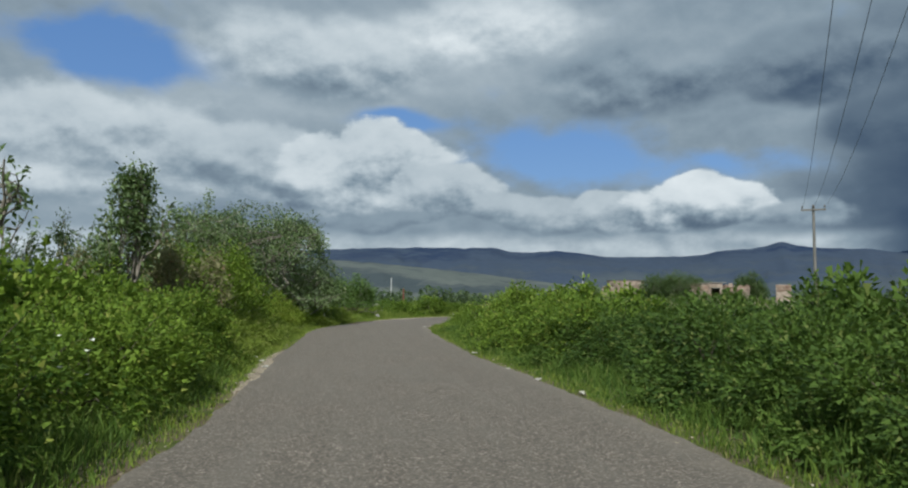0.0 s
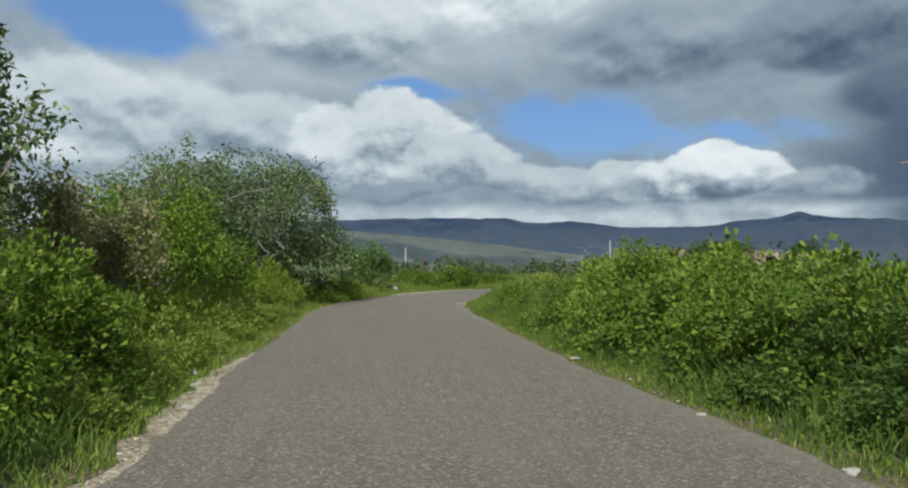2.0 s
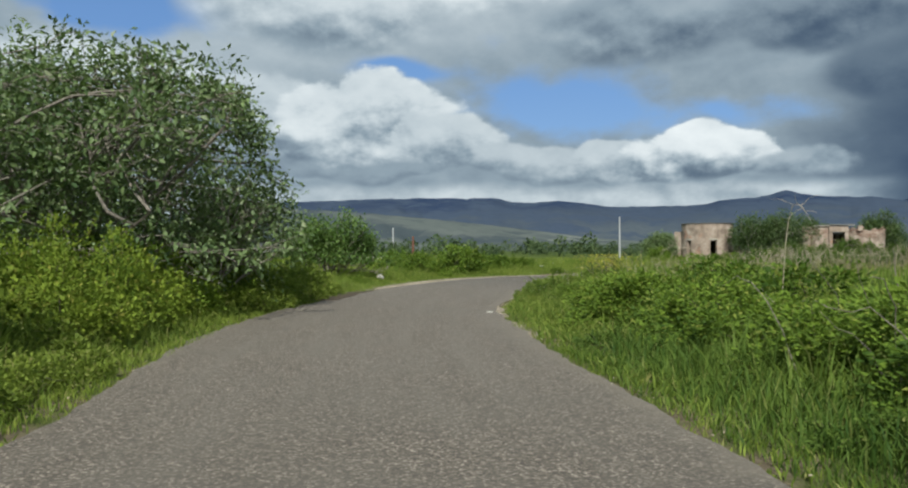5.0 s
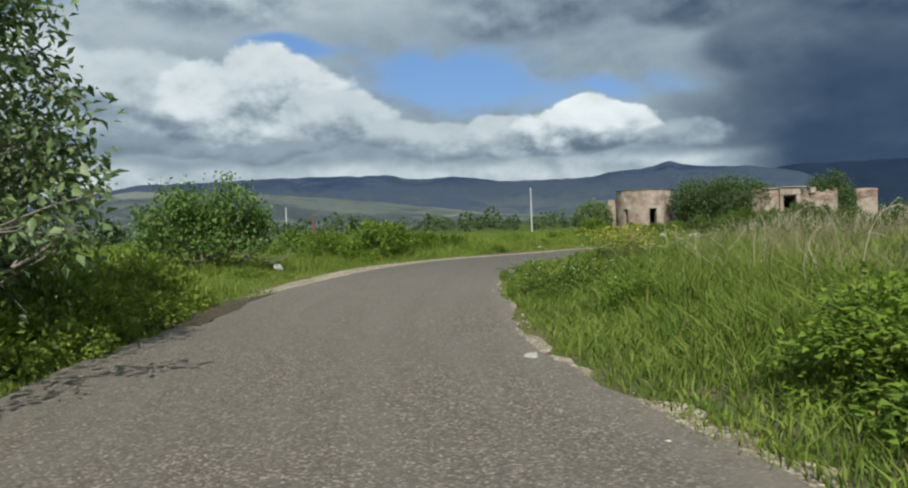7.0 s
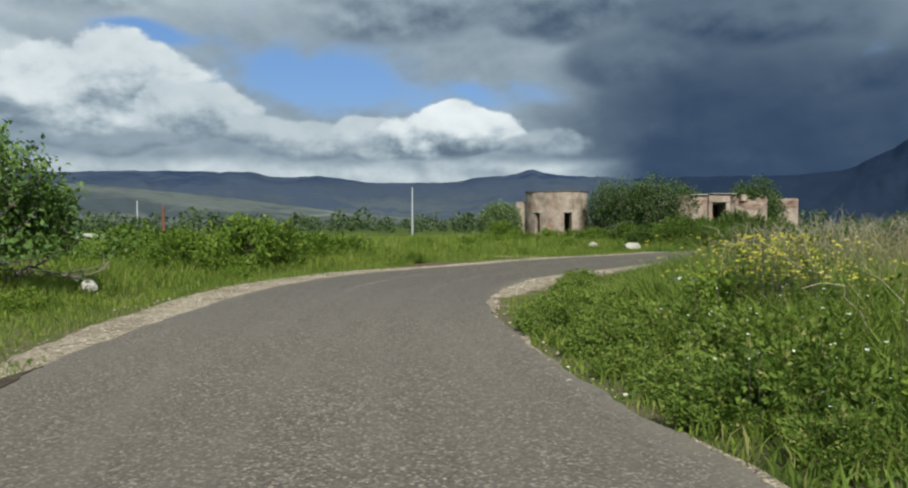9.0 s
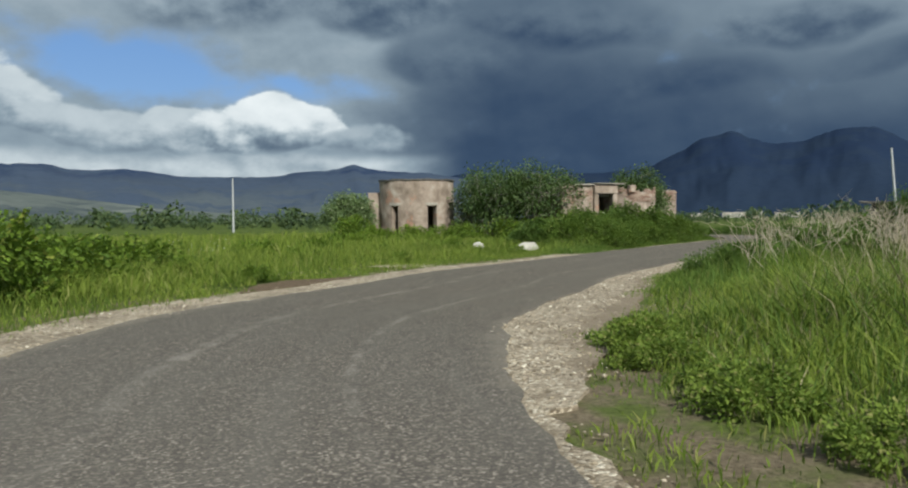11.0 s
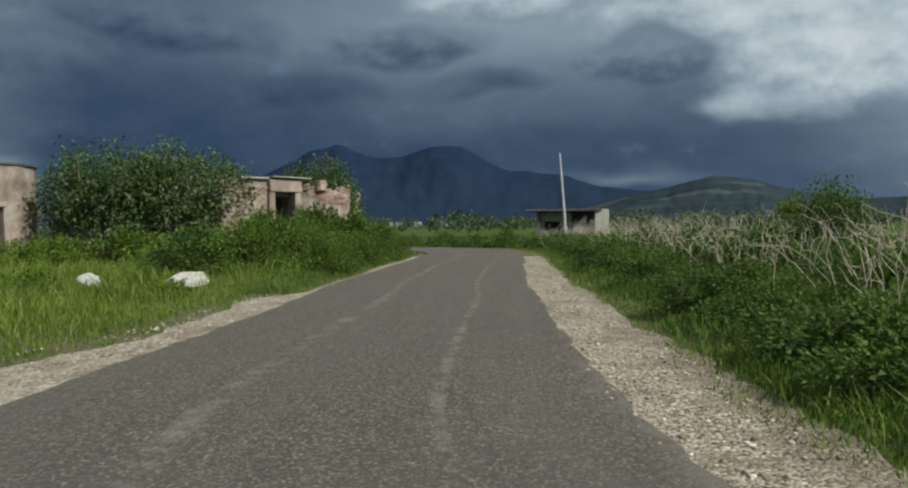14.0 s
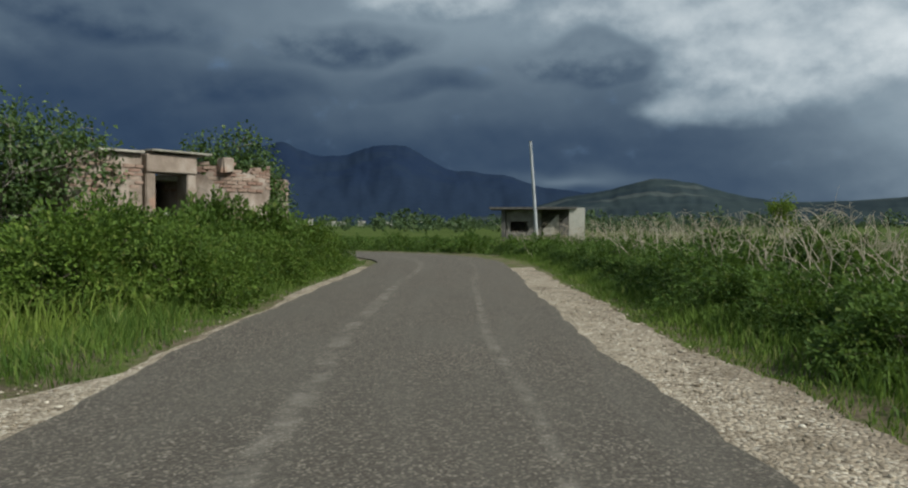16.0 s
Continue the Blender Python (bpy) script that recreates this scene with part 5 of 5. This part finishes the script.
def lay_bricks(parent, place, us, zs, seed, skip=.12, scale=1.0):
    """Bricks proud of a wall: place(u, z) gives the pose; u runs along the wall."""
    rng = random.Random(seed)
    for j, z in enumerate(zs):
        for u in us:
            if rng.random() < skip:
                continue
            ob = new("brick", rng.choice(BRICKS))
            ob.parent = parent
            k = scale * rng.uniform(.88, 1.08)
            ob.matrix_local = place(u + (.5 if j % 2 else 0) * .27 * scale, z) @ pose(0, rng.uniform(-.012, .012), 0, rng.uniform(-2, 2), rng.uniform(-2, 2), rng.uniform(-4, 4)) @ Matrix.Diagonal((k, 1, scale * rng.uniform(.9, 1.15), 1))


def round_tower():
    m = pose(18.45, 84.9, -.05)
    ob = thing("round_ruin", m, "round flat topped ruined tower of weathered pinkish plaster", "ruin")
    # azimuth of the side that faces the road is about 210
    doors = [(178, 191, 0, 2.05), (235.5, 249, .0, 2.05)]
    wall = part("wall", ring_wall(2.0, .32, 3.34, 0, 360, doors, .03, 2), PLASTER, ob)
    bm = bmesh.new()
    bmesh.ops.create_circle(bm, cap_ends=True, segments=48, radius=1.9)
    ext = bmesh.ops.extrude_face_region(bm, geom=bm.faces[:])
    bmesh.ops.translate(bm, vec=(0, 0, .12), verts=[q for q in ext["geom"] if isinstance(q, bmesh.types.BMVert)])
    bmesh.ops.recalc_face_normals(bm, faces=bm.faces)
    part("roof", bm, CONCRETE, ob, "flat concrete roof sunk inside the rim").location.z = 3.2
    part("rim", ring_wall(2.05, .42, .07, 0, 360, [], .025, 5, rows=2), DARK_ROOF, ob, "thin dark weathered concrete rim").location.z = 3.34
    for a0, a1, _, z1 in doors:
        bm = ring_wall(2.03, .38, .14, a0 - 3, a1 + 3, [], 0, 1, 8, 2)
        part("lintel", bm, CONCRETE, ob, "pale worn lintel over a doorway").location.z = z1 - .01
    stub = part("wall_stub", box(.7, .34, 2.75, (0, 0, 0), .04, .03, 21), PLASTER, ob, "broken stub of an adjoining wall")
    stub.location, stub.rotation_euler = (-2.05, 1.0, 0), (0, 0, radians(-26))
    return ob


def gate_ruin():
    """Ruin with a gateway and a bulging, half fallen wall; local x along its front, y to the back."""
    ob = thing("gate_ruin", pose(28.85, 77.56, -.05, 0, 0, -12.5), "overgrown brick and plaster ruin with a gateway", "ruin")
    ob.scale = (1, 1, .955)
    # bulging wall: part of a ring
    R = 1.45
    wall = part("round_wall", ring_wall(R, .3, 2.78, 96, 285, [], .16, 4, 60, 24), PLASTER, ob)
    wall.location = (-1.2, .95, 0)
    def curved(u, z):
        a = 96 + u / R * 57.3
        return pose((R - .028) * math.sin(radians(a)), (R - .028) * math.cos(radians(a)), z, 0, 0, -a)
    lay_bricks(wall, curved, np.arange(.2, 4.3, .29), [2.28 + .1 * i for i in range(6)], 5, .38, 1.08)
    lay_bricks(wall, curved, np.arange(.4, 4.0, .33), [2.86, 2.97], 6, .6, 1.15)
    part("pier", box(.34, .3, .42, (-1.75, -.42, 2.72), .04, .03, 31), PLASTER, ob, "stump of masonry on the broken wall top")
    slab = part("fallen_slab", box(.16, .1, 1.5, (0, 0, 0), .02, .012, 32), STONE, ob, "pale broken slab leaning in the gateway")
    slab.location, slab.rotation_euler = (-3.05, .3, .85), (0, radians(38), 0)
    strut = part("fallen_slab", box(.3, .12, .9, (0, 0, 0), .03, .02, 33), STONE, ob, "pale broken slab leaning in the gateway")
    strut.location, strut.rotation_euler = (-2.75, .35, .8), (0, radians(-14), radians(8))
    # gateway
    for x in (-2.55, -3.62):
        part("jamb", box(.24, .5, 2.66, (x, .05, 0), .02, .01, 3), PLASTER, ob)
    part("lintel", box(1.34, .5, .46, (-3.08, .02, 2.66), .025, .012, 4), PLASTER, ob, "heavy worn plastered lintel block")
    part("slab", box(1.6, .9, .06, (-2.9, .1, 3.13), .012, .006, 5), CONCRETE, ob, "thin overhanging roof slab").rotation_euler = (0, radians(.8), 0)
    part("roof", box(5.2, 3.0, .12, (-3.0, 1.75, 2.5), .02, .01, 15), CONCRETE, ob, "sagging concrete roof slab behind the front")
    # flat brick wall on the left of the gateway
    flat = part("flat_wall", box(1.75, .32, 3.1, (-4.62, .1, 0), .03, .012, 6), PLASTER, ob)
    lay_bricks(flat, lambda u, z: pose(u, -.03, z), np.arange(-5.4, -3.85, .29), [2.3 + .1 * i for i in range(7)], 9, .36, 1.08)
    part("slab", box(1.1, .7, .06, (-4.3, .15, 3.12), .012, .006, 7), CONCRETE, ob, "thin overhanging roof slab")
    back = part("back_wall", box(4.6, .3, 2.5, (-3.0, 3.0, 0), .03, .012, 8), PLASTER, ob)
    part("side_wall", box(.3, 2.6, 2.7, (-5.35, 1.6, 0), .03, .012, 8), PLASTER, ob)
    return ob


def wall_stump():
    ob = thing("wall_stump", pose(34.4, 82.6, -.05, 0, 0, -14), "short free standing stump of a plastered brick wall", "ruin")
    w = part("wall", box(1.5, .4, 2.95, (0, 0, 0), .03, .014, 11), PLASTER, ob)
    lay_bricks(w, lambda u, z: pose(u, -.20, z), np.arange(-.6, .6, .27), [2.3 + .105 * i for i in range(6)], 12, .1)
    return ob


def shed():
    """Small flat roofed shed, half fallen; local x along its front."""
    ob = thing("shed", pose(59.9, 82.2, -.05, 0, 0, -67), "small grey flat roofed shed with dark openings", "shed")
    part("roof", box(5.6, 3.4, .14, (-.55, 1.2, 2.28), .02, .012), DARK_ROOF, ob, "flat dark overhanging roof slab")
    # dark roof colour on these two walls stands in for the shade inside
    part("back_wall", box(4.8, .2, 2.28, (0, 2.7, 0), .02), DARK_ROOF, ob)
    part("end_wall", box(.25, 2.6, 2.28, (-2.45, 1.3, 0), .02), DARK_ROOF, ob)
    part("end_wall", box(1.0, .3, 2.36, (2.25, -.2, 0), .03, .015), STONE, ob, "pale whitewashed end wall")
    part("front_wall", box(2.3, .2, .8, (-1.15, .35, 0), .03, .02), SHED_WALL, ob)
    part("front_wall", box(2.3, .2, .75, (-1.15, .35, 1.5), .03, .02), SHED_WALL, ob)
    for x, w in ((-2.15, .32), (-.42, .85)):
        part("pier", box(w, .2, .72, (x, .35, .79), .01), SHED_WALL, ob)
    part("front_wall", box(1.7, .22, .6, (.85, .3, 0), .05, .03), PLASTER, ob)
    bm = box(1.0, .22, 1.35, (.62, .3, .6), .03, .02)
    for q in bm.verts:
        if q.co.x < .5 and q.co.z > 1.2:
            q.co.z -= .95
    part("broken_wall", bm, CONCRETE, ob, "slanting remains of a broken wall")
    return ob


round_tower()
gate_ruin()
wall_stump()
shed()


def far_house(x, y, turn, wide, deep, high, seed):
    """A small house of the far village: walls, a pitched roof and dark windows."""
    ob = thing("village_house", pose(x, y, -.05, 0, 0, turn), "tiny pale rendered house with a low tiled roof", "house", "far village")
    part("wall", box(wide, deep, high, (0, 0, 0), 0), STONE, ob)
    bm = bmesh.new()
    w, d = wide / 2 + .4, deep / 2 + .4
    low = [bm.verts.new((sx * w, sy * d, high)) for sx, sy in ((-1, -1), (1, -1), (1, 1), (-1, 1))]
    top = [bm.verts.new((sx * w, 0, high + deep * .28)) for sx in (-1, 1)]
    for f in ((low[0], low[1], top[1], top[0]), (low[2], low[3], top[0], top[1]), (low[1], low[2], top[1]), (low[3], low[0], top[0]), tuple(reversed(low))):
        bm.faces.new(f)
    part("roof", bm, CONCRETE, ob, "weathered grey brown tiled roof")
    for i in range(3):
        part("window", box(1.0, .1, 1.3, ((i - 1) * wide * .3, -deep / 2 - .06, high * .45), 0), DARK_ROOF, ob)
    return ob


HOUSES = random.Random(12)
for k in range(22):
    az, far = radians(HOUSES.uniform(47, 68)), HOUSES.uniform(850, 1150)
    far_house(12 + far * math.sin(az), 63 + far * math.cos(az), -math.degrees(az) + HOUSES.uniform(-25, 25), HOUSES.uniform(6, 11), HOUSES.uniform(5, 7), HOUSES.uniform(3, 6), k)


def low_wall():
    ob = thing("low_wall", pose(-13.2, 127.0, -.05, 0, 0, -24), "long low pale wall across the meadow", "wall")
    for k in range(3):
        part("wall_length", box(2.5, .4, .62 - .08 * k, ((k - 1) * 2.52, 0, 0), .03, .02, 40 + k), STONE, ob)
    return ob


low_wall()


# ---------------------------------------------------------------- poles
def pole(name, x, y, h, label, radius=.11, lean=(0, 0), material=None, arms=0, turn=0.0, metal=False):
    ob = thing(name, pose(x, y, -.05, 0, 0, turn), label, "pole")
    z = np.linspace(0, h, 9)
    p = np.column_stack([lean[0] * (z / h) ** 1.2, lean[1] * (z / h) ** 1.2, z])
    v, f = tube([p], [np.linspace(radius, radius * .68, 9)], 10)
    part("shaft", mesh_of("shaft", v, f, material or WOOD_POLE, True), None, ob)
    cap = box(radius * 1.2, radius * 1.2, .03, (lean[0], lean[1], h), .004)
    part("cap", cap, WOOD_POLE, ob)
    if arms:
        part("crossarm", box(1.5, .1, .11, (0, -.12, h - .35), .01), WOOD_POLE, ob)
        for ax in (-.66, 0, .66):
            zz = np.array([h - .24, h - .16, h - .14, h - .06, h - .04, h + .02])
            v, f = tube([np.column_stack([np.full(6, ax), np.full(6, -.12), zz])], [np.array([.02, .02, .06, .06, .035, .01])], 8)
            part("insulator", mesh_of("insulator", v, f, CERAMIC, True), None, ob, "dark ceramic insulator")
    return ob


line_pole = pole("utility_pole", 23.4, 51.2, 7.5, "grey wooden power pole with crossarm and wires", .12, arms=1, turn=-23)
for ax in (-.66, 0, .66):
    t = np.linspace(0, 1, 24)
    run = np.column_stack([ax + 0 * t, -.12 - 52 * t, 7.5 - .1 - 4 * .9 * t * (1 - t) + .2 * t])
    v, f = tube([run], [np.full(24, .007)], 4)
    part("wire", mesh_of("wire", v, f, WIRE, True), None, line_pole, "thin black sagging wire")
pole("concrete_pole", 22.7, 139.3, 6.25, "slim pale concrete pole standing in the meadow", .13, material=POLE_GREY)
pole("concrete_pole", -28.9, 365, 11.2, "pale concrete pole far across the valley", .35, material=POLE_GREY)
pole("leaning_pole", 56.7, 81.2, 6.3, "leaning pale grey concrete pole beside the shed", .11, lean=(-.2, .35), material=POLE_GREY)
pole("marker_post", -5.6, 88.0, 2.5, "short rusty brown post in the meadow", .12, material=surface("rust", lambda k, c: k.ramp(k.noise(c, 6.0), [(.3, (.13, .055, .038)), (.7, (.20, .09, .06))]), .8))


# ---------------------------------------------------------------- stones
def stone_mesh(seed, flat=.6, cuts=3):
    """A broken stone: a ball cut flat by a dozen planes."""
    rng = random.Random(seed)
    planes = []
    for _ in range(13):
        w = Vector((rng.gauss(0, 1), rng.gauss(0, 1), rng.gauss(0, 1))).normalized()
        planes.append((w, rng.uniform(.27, .42)))
    bm = bmesh.new()
    bmesh.ops.create_icosphere(bm, subdivisions=cuts, radius=.5)
    for q in bm.verts:
        for w, far in planes:
            over = q.co.dot(w) - far
            if over > 0:
                q.co -= w * over
        q.co *= 1.18 + .16 * noise.fractal(q.co * 4 + Vector((seed, 0, 0)), 1.0, 2.0, 4)
        q.co.z *= flat
        q.co.z = max(q.co.z, -.2)
    return bm


def stone(name, x, y, z, sx, sy, sz, seed, label, turn=None):
    ob = new(name, bpy.data.meshes.new(name))
    bm = stone_mesh(seed)
    bm.to_mesh(ob.data)
    bm.free()
    ob.data.materials.append(STONE)
    ob.matrix_world = pose(x, y, z, 0, 0, seed * 47 if turn is None else turn) @ Matrix.Diagonal((sx, sy, sz, 1))
    return tagged(ob, label, "stone")


stone("boulder", 16.2, 71.5, .2, .85, .5, .75, 9, "whitish boulder lying in the meadow grass", -42)
stone("boulder", 14.9, 72.9, .13, .5, .36, .65, 2, "smaller whitish stone in the grass", -40)
stone("boulder", -5.2, 53.9, .12, .38, .3, .45, 3, "pale stone at the edge of the grass")
stone("boulder", -9.0, 53.6, .1, .42, .3, .4, 15, "pale broken stone in the grass beside the fig")
stone("boulder", -9.7, 54.4, .1, .3, .26, .36, 16, "pale broken stone in the grass beside the fig")
stone("rubble_mound", 8.25, 66.0, -.02, 2.3, 1.1, .26, 4, "low pale heap of gravel and broken concrete").data.materials[0] = GRAVEL
for x, y, k, sd in ((1.35, 12.7, .14, 5), (1.75, 10.9, .16, 6), (1.0, 14.6, .1, 7), (.5, 18.9, .12, 8), (-1.35, 36.5, .22, 9), (-3.5, 14.8, .16, 10), (-4.3, 17.2, .18, 11), (-3.9, 16.2, .14, 12)):
    stone("stone", x, y, .01, k * 1.1, k * .7, k * .6, sd, "small pale stone on the road edge")


def pebbles(seed, runs):
    rng = np.random.default_rng(seed)
    bm = stone_mesh(seed, .6, 1)
    base = np.array([q.co for q in bm.verts])
    tri = np.array([[q.index for q in f.verts] for f in bm.faces])
    bm.free()
    V, F, off = [], [], 0
    for s0, s1, d0, d1, n in runs:
        s, d = rng.uniform(s0, s1, n), d0 + (d1 - d0) * rng.uniform(0, 1, n)
        xy = on_road(s, d)
        size = .012 + .036 * rng.uniform(0, 1, n) ** 2.2
        for (x, y), k in zip(xy, size):
            a = rng.uniform(0, 6.28)
            c, sn = math.cos(a), math.sin(a)
            q = base * k * rng.uniform(.7, 1.4, 3)
            V.append(np.column_stack([x + q[:, 0] * c - q[:, 1] * sn, y + q[:, 0] * sn + q[:, 1] * c, q[:, 2] + k * .12]))
            F.append(tri + off)
            off += len(base)
    ob = new("pebbles", mesh_of("pebbles", np.concatenate(V), np.concatenate(F), PEBBLE))
    tagged(ob, "loose pale pebbles scattered on the gravel verge", "gravel", kind="stuff")


pebbles(5, ((58, 66, -2.2, -2.9, 300), (64, 84, -2.2, -3.45, 1560), (84, 90, -2.2, -3.2, 540), (67.5, 84, 2.2, 3.2, 1800), (84, 100, 2.2, 3.05, 1200), (53, 69, 2.2, 2.5, 210), (12, 50, 2.15, 2.6, 150), (12, 50, -2.6, -2.15, 210), (92, 118, -2.2, -2.6, 150), (70.5, 76, 3.2, 3.9, 72), (78.5, 82.5, -5.6, -4.2, 260)))


# ---------------------------------------------------------------- flowers
def flowers(name, seed, x, y, r, z0, z1, n, size, material, label):
    rng = np.random.default_rng(seed)
    pos = np.column_stack([x + rng.normal(0, r, n), y + rng.normal(0, r, n), rng.uniform(z0, z1, n)])
    pos = pos[np.abs(off_road(pos[:, :2])[1]) > 2.7]
    n = len(pos)
    clouds = []
    for k in range(4):
        a = k * np.pi / 2 + rng.uniform(0, .5, n)
        clouds.append(leaf_cloud(rng, pos, np.column_stack([np.cos(a), np.sin(a), np.full(n, .5)]), size * rng.uniform(.7, 1.2, n), .8, .1))
    paths = [np.column_stack([np.linspace(px + .05, px, 4), np.linspace(py + .04, py, 4), np.linspace(0, pz, 4)]) for px, py, pz in pos[::3]]
    ob = thing(name, Matrix(), label, "flowers")
    v, f = join(clouds)
    part("blossom", mesh_of("blossom", v, f, material), None, ob)
    v, f = tube(paths, [np.full(4, .0025)] * len(paths), 3)
    tagged(part("stalk", mesh_of("stalk", v, f, STEM), None, ob), kind="stuff")
    return ob


flowers("yellow_flowers", 1, 2.6, 45.0, .48, .65, 1.12, 520, .03, PETAL_YELLOW, "patch of yellow flowers above the weeds")
flowers("white_flowers", 2, .45, 43.4, .05, .78, .84, 3, .05, PETAL_WHITE, "single white flower head on the weeds")
flowers("white_flowers", 3, -3.2, 7.4, .5, .5, 1.0, 10, .035, PETAL_WHITE, "few small white flowers in the brambles")
flowers("white_flowers", 4, 1.2, 42.0, 1.4, .2, .7, 150, .018, PETAL_WHITE, "tiny white flowers among roadside weeds")


flowers("white_flowers", 5, 4.5, 71.5, 1.2, .35, .7, 40, .028, PETAL_WHITE, "small white flowers in the meadow")


# ---------------------------------------------------------------- distant trees
def far_woods(seed, rows, label):
    """Uneven crowns far off: each a heap of leaf clumps over a short trunk."""
    rng = np.random.default_rng(seed)
    clouds = []
    for az0, az1, dist, spread_, n, h in rows:
        for _ in range(n):
            a, r = radians(rng.uniform(az0, az1)), dist + rng.uniform(-spread_, spread_)
            hh = .85 * h * (.4 + .95 * rng.uniform(0, 1) ** 1.6)
            x, y = 0 + r * math.sin(a), 40 + r * math.cos(a)
            m = 110 if dist < 400 else 50
            w = hh * rng.uniform(.4, .8)
            pos = unit(rng.normal(size=(m, 3))) * rng.uniform(.3, 1, (m, 1)) ** .5 * [w, w, hh * .55] + [x, y, hh * .5]
            clouds.append(leaf_cloud(rng, pos, rng.normal(size=(m, 3)), hh * .2 * rng.uniform(.5, 1.2, m), .9, simple=True))
    v, f = join(clouds)
    ob = new("far_woods", mesh_of("far_woods", v, f, FAR_LEAF))
    tagged(ob, label, "woods", kind="stuff")


far_woods(1, [(-40, 12, 170, 40, 100, 4.0), (-12, 28, 230, 50, 120, 4.6), (10, 45, 150, 40, 90, 3.0), (35, 75, 210, 60, 120, 3.6), (50, 100, 300, 80, 130, 4.6), (60, 110, 130, 25, 60, 2.2),
              (-60, -20, 80, 20, 30, 3.6), (-50, 60, 480, 120, 170, 6.0), (-40, 40, 750, 120, 150, 8.0)], "line of dark trees and hedges across the valley")
